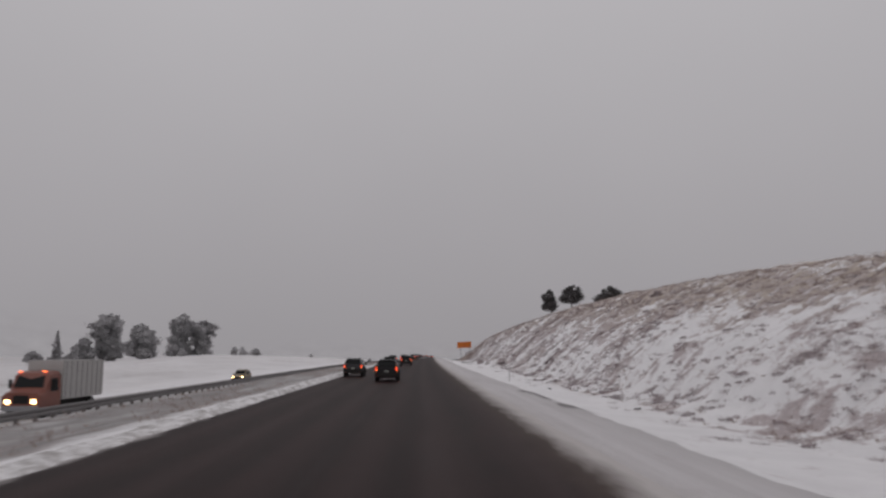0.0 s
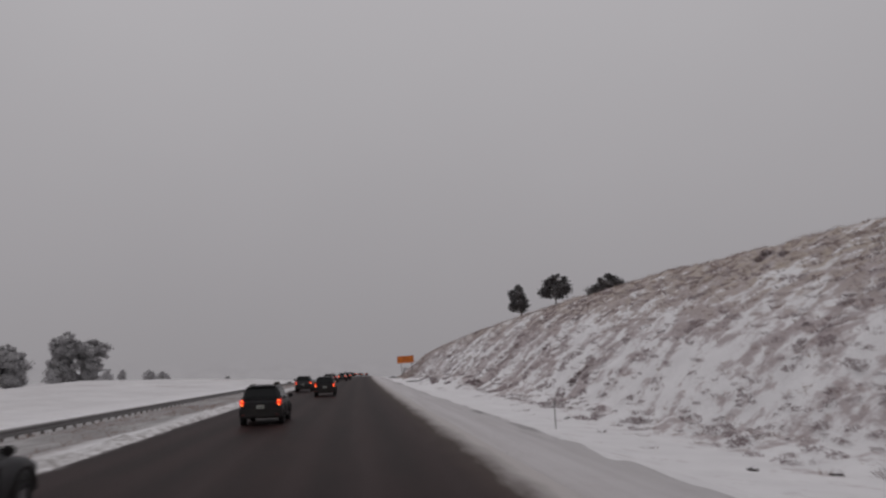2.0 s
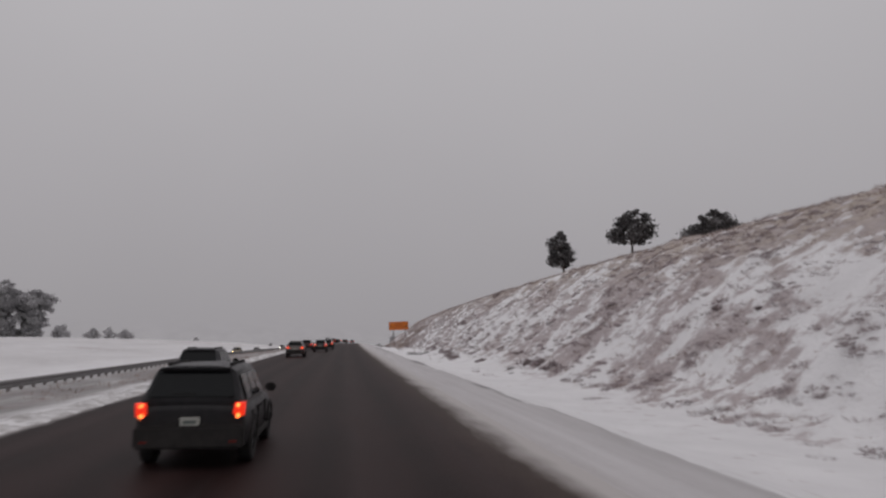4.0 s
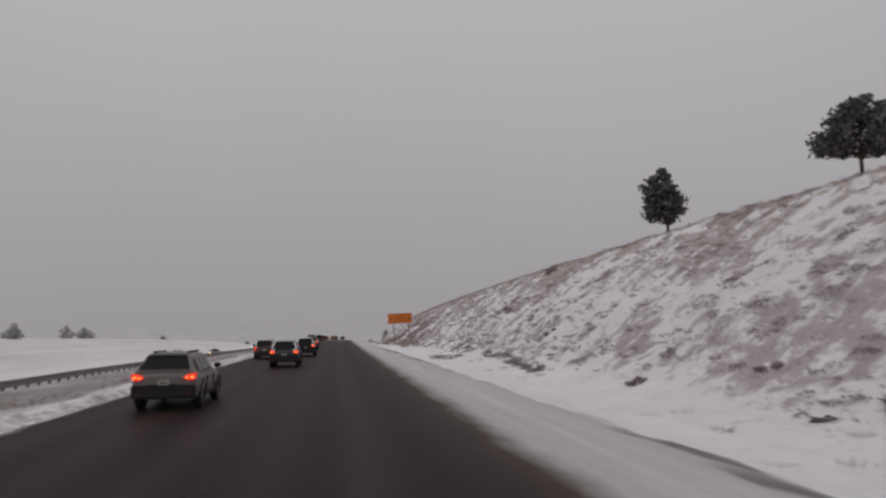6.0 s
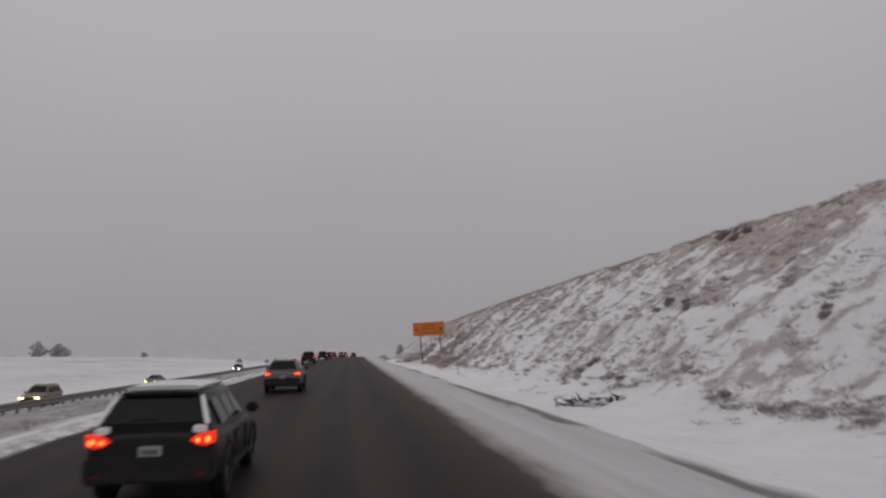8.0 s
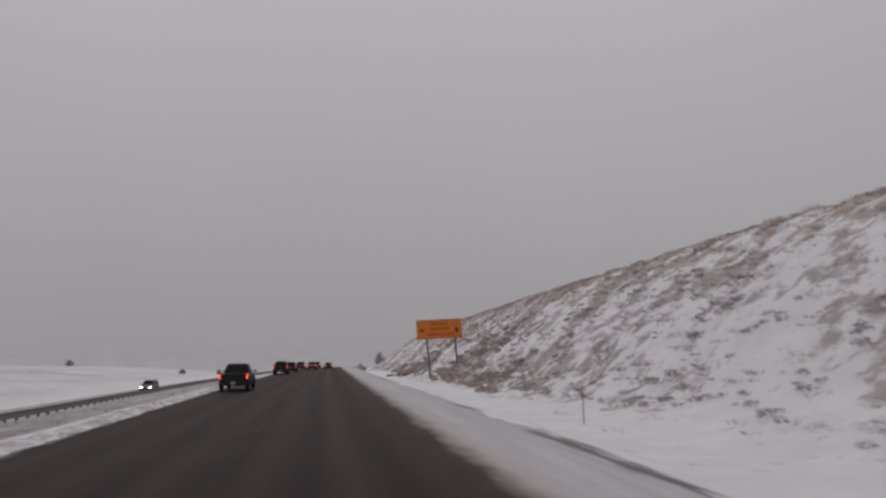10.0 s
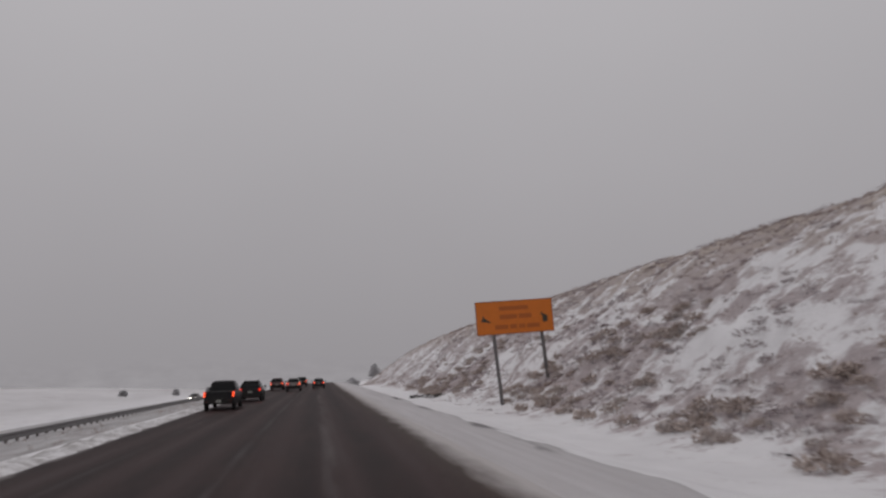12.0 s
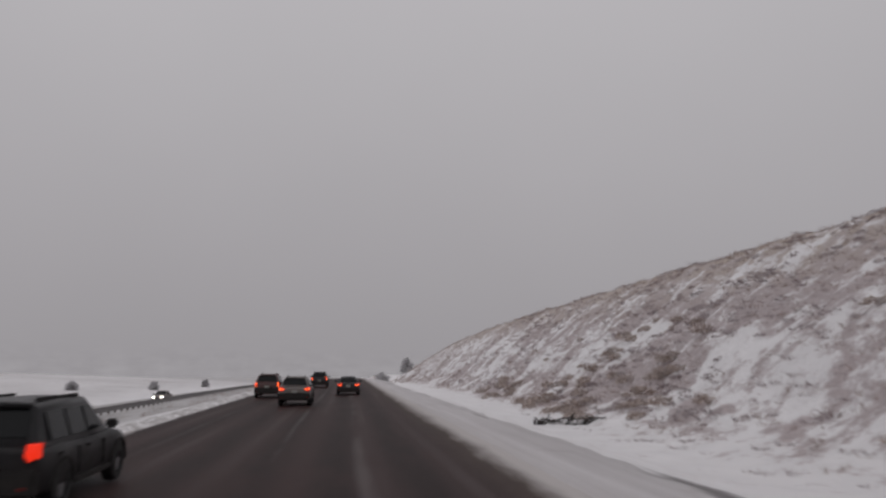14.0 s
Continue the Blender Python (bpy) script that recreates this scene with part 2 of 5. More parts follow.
    for s0, s1 in ((9.5, 13), (154.5, 157.5), (204, 209), (213, 218), (224, 248), (345, 347), (375, 378)):
        spot = mathop(n, l, "MULTIPLY", remap(n, l, sp.outputs["Y"], s0 - 1, s0 + 1), remap(n, l, sp.outputs["Y"], s1 + 1, s1 - 1))
        broken = mathop(n, l, "MAXIMUM", broken, spot)
    gravel = blend(n, l, fine, (0.10, 0.092, 0.095), (0.24, 0.225, 0.225))
    ground = blend(n, l, mathop(n, l, "MULTIPLY", mathop(n, l, "MULTIPLY", edge, broken), 0.85), ground, gravel)
    l.new(ground, b.inputs["Base Color"])
    bump(n, l, b, mathop(n, l, "ADD", fine, mottle), 0.85, 0.2)
    return m


def wet_asphalt(name, worn):
    m, n, l, b = material(name, 0.5)
    uv = n.new("ShaderNodeUVMap")
    uv.uv_map = "along"
    sp = n.new("ShaderNodeSeparateXYZ")
    l.new(uv.outputs[0], sp.inputs[0])
    x = sp.outputs["X"]
    wob = noise_node(n, l, stretch(n, l, uv.outputs[0], 0.2, 0.02), 1.0, 3)
    xw = mathop(n, l, "ADD", x, mathop(n, l, "MULTIPLY", mathop(n, l, "SUBTRACT", wob, 0.5), 0.8))
    tracks = mathop(n, l, "SINE", mathop(n, l, "MULTIPLY", mathop(n, l, "SUBTRACT", xw, 0.2), 3.55))
    tracks = remap(n, l, tracks, -1, 1)
    long_streak = noise_node(n, l, stretch(n, l, uv.outputs[0], 3.0, 0.03), 1.0, 5)
    grain = noise_node(n, l, uv.outputs[0], 45, 3)
    patch = noise_node(n, l, stretch(n, l, uv.outputs[0], 0.5, 0.05), 1.0, 4)
    dark, light = ((0.0180, 0.0088, 0.0086), (0.042, 0.0235, 0.0228)) if not worn else ((0.22, 0.21, 0.21), (0.50, 0.49, 0.49))
    k = mathop(n, l, "ADD", mathop(n, l, "MULTIPLY", tracks, 0.5), mathop(n, l, "MULTIPLY", long_streak, 0.5))
    col = blend(n, l, remap(n, l, k, 0.25, 0.75), dark, light)
    col = blend(n, l, mathop(n, l, "MULTIPLY", remap(n, l, grain, 0.45, 0.7), 0.35), col, (0.038, 0.029, 0.026) if not worn else (0.30, 0.29, 0.29))
    wet = noise_node(n, l, stretch(n, l, uv.outputs[0], 0.8, 0.22), 1.0, 5, 0.65)
    col = blend(n, l, mathop(n, l, "MULTIPLY", remap(n, l, wet, 0.48, 0.68), 0.55), col, (0.046, 0.0245, 0.0225) if not worn else (0.40, 0.38, 0.37))
    col = blend(n, l, remap(n, l, sp.outputs["Y"], 290, 215, 0, 0.40), col, (0.0115, 0.0052, 0.0050) if not worn else (0.30, 0.29, 0.29))
    # thin slush left between the wheel tracks, more of it further on
    far = remap(n, l, sp.outputs["Y"], 290, 350)
    ridge = mathop(n, l, "MULTIPLY", remap(n, l, tracks, 0.82, 1.0), remap(n, l, patch, 0.42, 0.62))
    ridge = mathop(n, l, "MULTIPLY", ridge, mathop(n, l, "ADD", mathop(n, l, "MULTIPLY", far, 0.035), 0.012))
    col = blend(n, l, ridge, col, (0.42, 0.40, 0.40))
    if not worn:
        # pale slush left in the middle of the lane and along the lane line
        for mid_u, half, most in ((0.35, 0.24, 0.12), (-2.0, 0.16, 0.12), (-5.6, 0.15, 0.06)):
            off = mathop(n, l, "ABSOLUTE", mathop(n, l, "SUBTRACT", xw, mid_u))
            line = mathop(n, l, "MULTIPLY", remap(n, l, off, half, half * 0.2), remap(n, l, noise_node(n, l, stretch(n, l, uv.outputs[0], 0.9, 0.10), 1.0, 4, 0.6), 0.40, 0.62))
            col = blend(n, l, mathop(n, l, "MULTIPLY", mathop(n, l, "MULTIPLY", line, remap(n, l, sp.outputs["Y"], 270, 330, 0.15, 1.0)), most), col, (0.45, 0.43, 0.43))
    # snow crowding in at both edges
    rag = mathop(n, l, "MULTIPLY", mathop(n, l, "SUBTRACT", noise_node(n, l, stretch(n, l, uv.outputs[0], 1.0, 0.30), 1.1, 5, 0.65), 0.5), 1.0)
    if not worn:
        rgt = remap(n, l, mathop(n, l, "ADD", x, rag), 3.2, 4.0)
        lft = remap(n, l, mathop(n, l, "ADD", x, rag), -7.3, -7.9)
        snow = mathop(n, l, "MAXIMUM", rgt, lft)
        brown = remap(n, l, mathop(n, l, "ADD", x, rag), 2.5, 3.6)
        col = blend(n, l, mathop(n, l, "MULTIPLY", brown, 0.6), col, (0.112, 0.082, 0.068))
        col = blend(n, l, snow, col, (0.49, 0.465, 0.455))
        l.new(mathop(n, l, "MAXIMUM", remap(n, l, snow, 0, 1, 0.0, 0.85), 0.55), b.inputs["Roughness"])
        b.inputs["Specular IOR Level"].default_value = 0.06
    l.new(col, b.inputs["Base Color"])
    bump(n, l, b, mathop(n, l, "ADD", grain, long_streak), 0.25, 0.02)
    return m


def grass_blades():
    m, n, l, b = material("dry_grass", 0.8)
    b.inputs["Specular IOR Level"].default_value = 0.2
    geo = n.new("ShaderNodeNewGeometry")
    big = noise_node(n, l, geo.outputs["Position"], 0.12, 3)
    c = blend(n, l, geo.outputs["Random Per Island"], (0.26, 0.206, 0.186), (0.52, 0.432, 0.388))
    c = blend(n, l, remap(n, l, big, 0.35, 0.65, 0, 0.6), c, (0.38, 0.302, 0.275))
    l.new(c, b.inputs["Base Color"])
    return m


def needles(name, lo, hi, frost, sheer=0.0):
    m, n, l, b = material(name, 0.75)
    b.inputs["Specular IOR Level"].default_value = 0.2
    geo = n.new("ShaderNodeNewGeometry")
    c = blend(n, l, geo.outputs["Random Per Island"], lo, hi)
    dust = remap(n, l, noise_node(n, l, geo.outputs["Position"], 0.9, 3), 0.5, 0.75, 0, frost)
    c = blend(n, l, dust, c, (0.62, 0.61, 0.62))
    l.new(c, b.inputs["Base Color"])
    if sheer:
        back, mix = n.new("ShaderNodeBsdfTranslucent"), n.new("ShaderNodeMixShader")
        l.new(c, back.inputs["Color"])
        mix.inputs["Fac"].default_value = sheer
        l.new(b.outputs[0], mix.inputs[1])
        l.new(back.outputs[0], mix.inputs[2])
        l.new(mix.outputs[0], n["Material Output"].inputs["Surface"])
    return m


def dirty_slush():
    m, n, l, b = material("dirty_slush", 0.7)
    b.inputs["Specular IOR Level"].default_value = 0.25
    geo = n.new("ShaderNodeNewGeometry")
    clod = noise_node(n, l, geo.outputs["Position"], 1.6, 5, 0.7)
    c = blend(n, l, remap(n, l, clod, 0.36, 0.6), (0.36, 0.34, 0.332), (0.76, 0.75, 0.755))
    l.new(c, b.inputs["Base Color"])
    bump(n, l, b, clod, 0.6, 0.08)
    return m


SLUSH = dirty_slush()
SNOW = snow_ground()
ASPHALT = wet_asphalt("wet_asphalt", False)
SLUSHROAD = wet_asphalt("slushy_asphalt", True)
GRASS = grass_blades()
NEEDLE = needles("pine_needles", (0.060, 0.056, 0.057), (0.125, 0.118, 0.117), 0.35)
# haze painted into the colour: far needles and twigs lifted to pale grey
FARNEEDLE = needles("haze_grey_needles", (0.54, 0.532, 0.540), (0.58, 0.572, 0.580), 0.0, 0.55)
PALENEEDLE = needles("haze_pale_twigs", (0.54, 0.533, 0.543), (0.63, 0.622, 0.632), 0.3, 0.5)
SHRUBM = needles("bare_twigs", (0.20, 0.163, 0.166), (0.42, 0.352, 0.355), 0.7)
SAGE = needles("sagebrush_twigs", (0.24, 0.197, 0.203), (0.44, 0.375, 0.380), 0.75)
TANBRUSH = needles("tan_twigs", (0.33, 0.272, 0.245), (0.56, 0.475, 0.43), 0.65)
# bark of the far trees, paled likewise in place of haze
HAZEBARK = simple("haze_grey_bark", (0.40, 0.392, 0.398), 0.9, vary=0.2, scale=4)
BARK = simple("bark", (0.085, 0.06, 0.048), 0.9, vary=0.35, scale=4)
STEEL = simple("galvanised_steel", (0.20, 0.192, 0.192), 0.7, 0.2, 0.25, 3)
POSTWOOD = simple("weathered_timber", (0.22, 0.195, 0.19), 0.85, vary=0.3, scale=5)
ORANGE = simple("orange_sign_sheet", (0.61, 0.157, 0.010), 0.5, vary=0.14, scale=1.2)
LETTER = simple("sign_ink", (0.40, 0.095, 0.010), 0.5, vary=0.15, scale=2)
SYMBOL = simple("sign_symbol_ink", (0.045, 0.035, 0.02), 0.5, vary=0.2, scale=2)
SIGNPOST = simple("sign_post_steel", (0.15, 0.14, 0.14), 0.55, 0.3, 0.2, 3)
TYRE = simple("tyre_rubber", (0.018, 0.017, 0.017), 0.85, vary=0.3)
RIM = simple("wheel_alloy", (0.30, 0.30, 0.31), 0.4, 0.7)
GLASSM = simple("dark_car_glass", (0.008, 0.009, 0.010), 0.15, vary=0.2)
GLASSM.node_tree.nodes["Principled BSDF"].inputs["Specular IOR Level"].default_value = 0.12
TRIMM = simple("black_plastic_trim", (0.016, 0.015, 0.015), 0.7, shine=0.2, grime=0.18)
TAIL = simple("lit_tail_lamp", (0.30, 0.010, 0.006), 0.4, emit=(1.0, 0.035, 0.010), power=0.75)
AMBER = simple("lit_brake_lamp", (0.5, 0.08, 0.02), 0.4, emit=(1.0, 0.16, 0.035), power=3.4)
REDLENS = simple("red_lamp_lens", (0.16, 0.012, 0.010), 0.3)
HEAD = simple("lit_headlamp", (0.9, 0.8, 0.6), 0.2, emit=(1.0, 0.66, 0.28), power=7.0)
COOLHEAD = simple("lit_white_headlamp", (0.9, 0.9, 0.9), 0.2, emit=(1.0, 0.94, 0.82), power=8.0)
PLATEM = simple("licence_plate", (0.42, 0.42, 0.38), 0.5)
PLATEINK = simple("plate_bar", (0.12, 0.14, 0.13), 0.5)
SNOWCAP = simple("caked_snow", (0.72, 0.71, 0.72), 0.9, vary=0.12, scale=5)
REFLECT = simple("delineator_plastic", (0.42, 0.41, 0.41), 0.5)
ROCK = simple("dark_stone", (0.085, 0.078, 0.076), 0.9, vary=0.4, scale=3)
PAINTS = {
    "black": simple("black_paint", (0.014, 0.014, 0.016), 0.3, vary=0.3, coat=0.05, shine=0.14, grime=0.22),
    "charcoal": simple("charcoal_paint", (0.045, 0.046, 0.05), 0.35, vary=0.25, coat=0.05, shine=0.14, grime=0.22),
    "teal": simple("grey_green_paint", (0.06, 0.072, 0.075), 0.35, vary=0.25, coat=0.05, shine=0.14, grime=0.22),
    "silver": simple("dirty_silver_paint", (0.17, 0.152, 0.145), 0.5, vary=0.25, coat=0.05, grime=0.35),
    "maroon": simple("dark_red_paint", (0.075, 0.03, 0.03), 0.35, vary=0.2, coat=0.1, grime=0.3),
    "tan": simple("tan_paint", (0.22, 0.17, 0.10), 0.45, vary=0.2, coat=0.2, grime=0.3),
    "white": simple("dirty_white_paint", (0.42, 0.41, 0.40), 0.5, vary=0.15, coat=0.1, grime=0.3),
    "red": simple("red_cab_paint", (0.19, 0.055, 0.035), 0.4, vary=0.2, coat=0.2, grime=0.3),
}


# ---------------------------------------------------------------- mesh helpers
def mesh_from(name, verts, faces, mat, smooth=False):
    me = bpy.data.meshes.new(name)
    me.from_pydata(verts, [], faces)
    me.materials.append(mat)
    if smooth:
        me.polygons.foreach_set("use_smooth", [True] * len(me.polygons))
    me.update()
    return me


def part(name, me, parent, label="", at=None):
    ob = new(name, me)
    ob.parent = parent
    if at is not None:
        ob.matrix_basis = at
    if label:
        ob["label"] = label
    return ob


def thing(name, label, category, m, group="", kind=""):
    ob = new(name)
    ob.matrix_world = m
    return tagged(ob, label, category, group, kind)


def block(name, x0, x1, y0, y1, z0, z1, mat, bev=0.02):
    bm = bmesh.new()
    bmesh.ops.create_cube(bm, size=1)
    for v in bm.verts:
        v.co = ((x0 + x1) / 2 + v.co.x * (x1 - x0), (y0 + y1) / 2 + v.co.y * (y1 - y0), (z0 + z1) / 2 + v.co.z * (z1 - z0))
    if bev:
        bmesh.ops.bevel(bm, geom=bm.edges[:], offset=bev, segments=2, affect="EDGES")
    me = bpy.data.meshes.new(name)
    bm.to_mesh(me)
    bm.free()
    me.materials.append(mat)
    return me


def loft(name, rings, mat, cap=True, smooth=True, closed=True):
    """Skin over rings of equally many points."""
    k = len(rings[0])
    verts = [p for r in rings for p in r]
    faces = []
    for j in range(len(rings) - 1):
        for i in range(k if closed else k - 1):
            i2 = (i + 1) % k
            faces.append((j * k + i, j * k + i2, (j + 1) * k + i2, (j + 1) * k + i))
    if cap and closed:
        faces += [tuple(range(k))[::-1], tuple((len(rings) - 1) * k + i for i in range(k))]
    me = mesh_from(name, verts, faces, mat)
    bm = bmesh.new()
    bm.from_mesh(me)
    bmesh.ops.recalc_face_normals(bm, faces=bm.faces[:])
    if smooth:
        for f in bm.faces:
            f.smooth = True
        for e in bm.edges:
            if len(e.link_faces) == 2 and e.calc_face_angle(0) > 0.6:
                e.smooth = False
    bm.to_mesh(me)
    bm.free()
    return me


def strip(name, us, ss, mat, zfun, uvname="along", extra=None):
    """A sheet over the plan of the road: us across, ss along."""
    U, S = np.meshgrid(np.array(us, float), np.array(ss, float))
    Z = zfun(U, S)
    co = np.stack([U + cx(S), S, Z], -1).reshape(-1, 3)
    nu, ns = len(us), len(ss)
    j, i = np.meshgrid(np.arange(ns - 1), np.arange(nu - 1), indexing="ij")
    q = np.stack([j * nu + i, j * nu + i + 1, (j + 1) * nu + i + 1, (j + 1) * nu + i], -1).reshape(-1, 4)
    me = bpy.data.meshes.new(name)
    me.vertices.add(len(co))
    me.vertices.foreach_set("co", co.ravel())
    me.loops.add(q.size)
    me.loops.foreach_set("vertex_index", q.ravel())
    me.polygons.add(len(q))
    me.polygons.foreach_set("loop_start", np.arange(0, q.size, 4))
    me.polygons.foreach_set("loop_total", np.full(len(q), 4))
    me.update(calc_edges=True)
    uvl = me.uv_layers.new(name=uvname)
    flat = np.stack([U.ravel(), S.ravel()], -1)[q.ravel()]
    uvl.data.foreach_set("uv", flat.ravel())
    if extra is not None:
        a = me.attributes.new("cover", "FLOAT", "POINT")
        a.data.foreach_set("value", extra(U, S).ravel())
    me.polygons.foreach_set("use_smooth", np.ones(len(q), bool))
    me.materials.append(mat)
    me.validate()
    return me


# ---------------------------------------------------------------- ground and roads
us = sorted(set([round(v, 3) for v in (
    [-1500, -1100, -800, -600] + list(np.arange(-500, -160, 30)) + list(np.arange(-160, -36, 4)) + list(np.arange(-36, -7.6, 0.7))
    + [-7.6, -7.0, -3, 0, 2.4, 3.2] + list(np.arange(3.6, 16, 0.4)) + list(np.arange(16, 56, 0.45)) + list(np.arange(56, 100, 3)) + [110, 130, 160, 220, 300, 450, 700, 1200])]))
ss = [-400, -250, -150, -100] + list(np.arange(-80, 470, 0.65)) + list(np.arange(470, 700, 2.5)) + list(np.arange(700, 1300, 25)) + [1400, 1600, 2000, 2600, 3400]


def ground_sheet(U, S):
    z = ground_z(U, S)
    under = (U > -7.8) & (U < 3.7) | (U > -30.6) & (U < -22.9)
    return z - np.where(under, 0.10, 0)


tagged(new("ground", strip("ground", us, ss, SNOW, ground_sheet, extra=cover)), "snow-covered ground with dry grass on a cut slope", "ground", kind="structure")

road_s = list(np.arange(-80, 700, 4)) + list(np.arange(700, 2600, 40))
tagged(new("road", strip("road", [-8.2, -7.4, -6, -4, -2, 0, 2, 3, 3.6, 4.3], road_s, ASPHALT, lambda U, S: cz(S) + np.where((U < -8) | (U > 4), -0.07, 0.0))), "wet dark asphalt highway with snow along both edges", "road", kind="structure")


def berm(U, S):
    """Lumpy ridge of thrown slush along the median edge of the asphalt."""
    across = np.clip(1 - ((U + 8.15) / 0.75) ** 2, 0, 1)
    lumps = np.clip(fbm(U / 0.45, S / 0.9, 91, 3) - 0.33, 0, 1) * 0.75
    return cz(S) - 0.09 + across * (0.06 + lumps * (0.35 + 0.65 * fbm(S / 9, U * 0, 93, 2)))


tagged(new("slush_berm", strip("slush_berm", list(np.arange(-9.0, -7.15, 0.16)), list(np.arange(-30, 480, 0.3)), SLUSH, berm)), "lumpy ridge of dirty slush along the road edge", "slush", kind="stuff")
tagged(new("far_road", strip("far_road", [-30.5, -28, -26, -24, -22.8], road_s, SLUSHROAD, lambda U, S: cz(S) + median_lift(S) - 2.35)), "slushy grey carriageway beyond the guardrail", "road", kind="structure")


# ---------------------------------------------------------------- far hills
def hazy_hills():
    m = bpy.data.materials.new("hazy_hills")
    m.use_nodes = True
    n, l = m.node_tree.nodes, m.node_tree.links
    n.remove(n["Principled BSDF"])
    uv = n.new("ShaderNodeUVMap")
    uv.uv_map = "along"
    sp = n.new("ShaderNodeSeparateXYZ")
    l.new(uv.outputs[0], sp.inputs[0])
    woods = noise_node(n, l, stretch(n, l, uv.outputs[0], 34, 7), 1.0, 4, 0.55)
    # haze is painted on: a sky-grey glow that thins towards the crest
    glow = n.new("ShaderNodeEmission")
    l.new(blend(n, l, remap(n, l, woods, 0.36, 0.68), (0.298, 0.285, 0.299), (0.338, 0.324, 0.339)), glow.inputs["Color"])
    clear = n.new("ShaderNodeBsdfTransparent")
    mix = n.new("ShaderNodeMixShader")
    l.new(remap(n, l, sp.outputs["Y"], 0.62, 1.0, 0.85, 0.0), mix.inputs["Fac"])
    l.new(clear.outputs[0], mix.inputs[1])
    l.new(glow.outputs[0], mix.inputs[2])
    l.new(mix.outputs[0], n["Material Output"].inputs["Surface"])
    return m


def backdrop():
    az = np.radians(np.linspace(-80, 30, 221))
    rise = np.array([0.0, 0.35, 0.62, 0.8, 0.92, 1.0])
    A, R = np.meshgrid(az, rise)
    crest = 55 + 75 * fbm(A * 5.0, A * 0, 151, 4) + 22 * fbm(A * 26.0, A * 0, 153, 3)
    crest = crest * np.interp(np.degrees(A), [-80, -34, -27, -23, -8, 4, 30], [2.2, 2.3, 1.9, 1.0, 1.0, 0.45, 0.4])
    co = np.stack([3500 * np.sin(A), 300 + 3500 * np.cos(A), -220 + (crest + 220) * R], -1).reshape(-1, 3)
    k = len(az)
    faces = [(j * k + i, j * k + i + 1, (j + 1) * k + i + 1, (j + 1) * k + i) for j in range(len(rise) - 1) for i in range(k - 1)]
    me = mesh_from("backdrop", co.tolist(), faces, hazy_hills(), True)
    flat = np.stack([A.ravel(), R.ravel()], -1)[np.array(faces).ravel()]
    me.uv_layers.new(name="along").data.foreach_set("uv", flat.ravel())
    tagged(new("backdrop", me), "far rolling hills, pale with painted haze", "backdrop", kind="structure")


backdrop()


# ---------------------------------------------------------------- grass and brush on the slope
def tufts(name, pts, heights, spread, blades, mat, label, category, width=0.05, lean=0.35, seed=1):
    """Many clumps of thin blades, one mesh."""
    rng = np.random.default_rng(seed)
    n = len(pts)
    pts = np.repeat(pts, blades, 0)
    h = np.repeat(heights, blades) * rng.uniform(0.55, 1.1, n * blades)
    ang = rng.uniform(0, 2 * np.pi, n * blades)
    rad = np.repeat(spread, blades) * np.sqrt(rng.uniform(0, 1, n * blades))
    root = pts + np.stack([rad * np.cos(ang), rad * np.sin(ang), -0.06 + 0 * ang], -1)
    out = np.stack([np.cos(ang), np.sin(ang), 0 * ang], -1) * (h * lean * rng.uniform(0.2, 1.4, n * blades))[:, None]
    tip = root + out + np.stack([0 * h, 0 * h, h], -1)
    turn = rng.uniform(0, 2 * np.pi, n * blades)
    side = np.stack([np.cos(turn), np.sin(turn), 0 * turn], -1) * (width * (0.6 + h))[:, None]
    midp = root * 0.45 + tip * 0.55 + out * -0.12
    v = np.stack([root - side * 0.6, root + side * 0.6, midp + side, tip, midp - side], 1).reshape(-1, 3)
    k = np.arange(n * blades) * 5
    f = np.stack([k, k + 1, k + 2, k + 3, k + 4], -1)
    me = bpy.data.meshes.new(name)
    me.from_pydata(v.tolist(), [], f.tolist())
    me.materials.append(mat)
    return tagged(new(name, me), label, category, kind="stuff")


def scatter(n, u0, u1, s0, s1, seed, power=1.0, least=0.15):
    rng = np.random.default_rng(seed)
    u, s = rng.uniform(u0, u1, n), s0 + (s1 - s0) * rng.uniform(0, 1, n)
    keep = rng.uniform(0, 1, n) < np.clip(cover(u, s) - least, 0, 1) ** power
    u, s = u[keep], s[keep]
    return np.stack([u + cx(s), s, ground_z(u, s)], -1), u, s, rng


p, u, s, rng = scatter(46000, 17, 54, -60, 460, 11)
tufts("slope_grass", p, rng.uniform(0.16, 0.42, len(p)), rng.uniform(0.15, 0.42, len(p)), 10, GRASS, "dry tan grass tufts standing through snow on the slope", "grass", 0.016, 0.7, seed=2)
p, u, s, rng = scatter(7000, 17, 54, 460, 900, 12)
tufts("far_slope_grass", p, rng.uniform(0.3, 0.8, len(p)), rng.uniform(0.2, 0.5, len(p)), 6, GRASS, "dry grass along the far end of the slope", "grass", 0.03, seed=3)
rng = np.random.default_rng(13)
n = 11500
u, s = rng.uniform(19.5, 50, n), rng.uniform(-60, 520, n)
clump = fbm(u / 2.8, s / 2.2, 83, 3) + 0.10 * cover(u, s) + np.interp(u, [19.5, 24, 40, 50], [0.05, 0.0, 0.0, -0.04])
keep = clump > 0.59
u, s = u[keep], s[keep]
p = np.stack([u + cx(s), s, ground_z(u, s)], -1)
tufts("slope_brush", p, rng.uniform(0.15, 0.46, len(p)), rng.uniform(0.25, 0.75, len(p)), 40, SHRUBM, "low bare brush dusted with snow on the slope", "brush", 0.012, 0.9, seed=4)
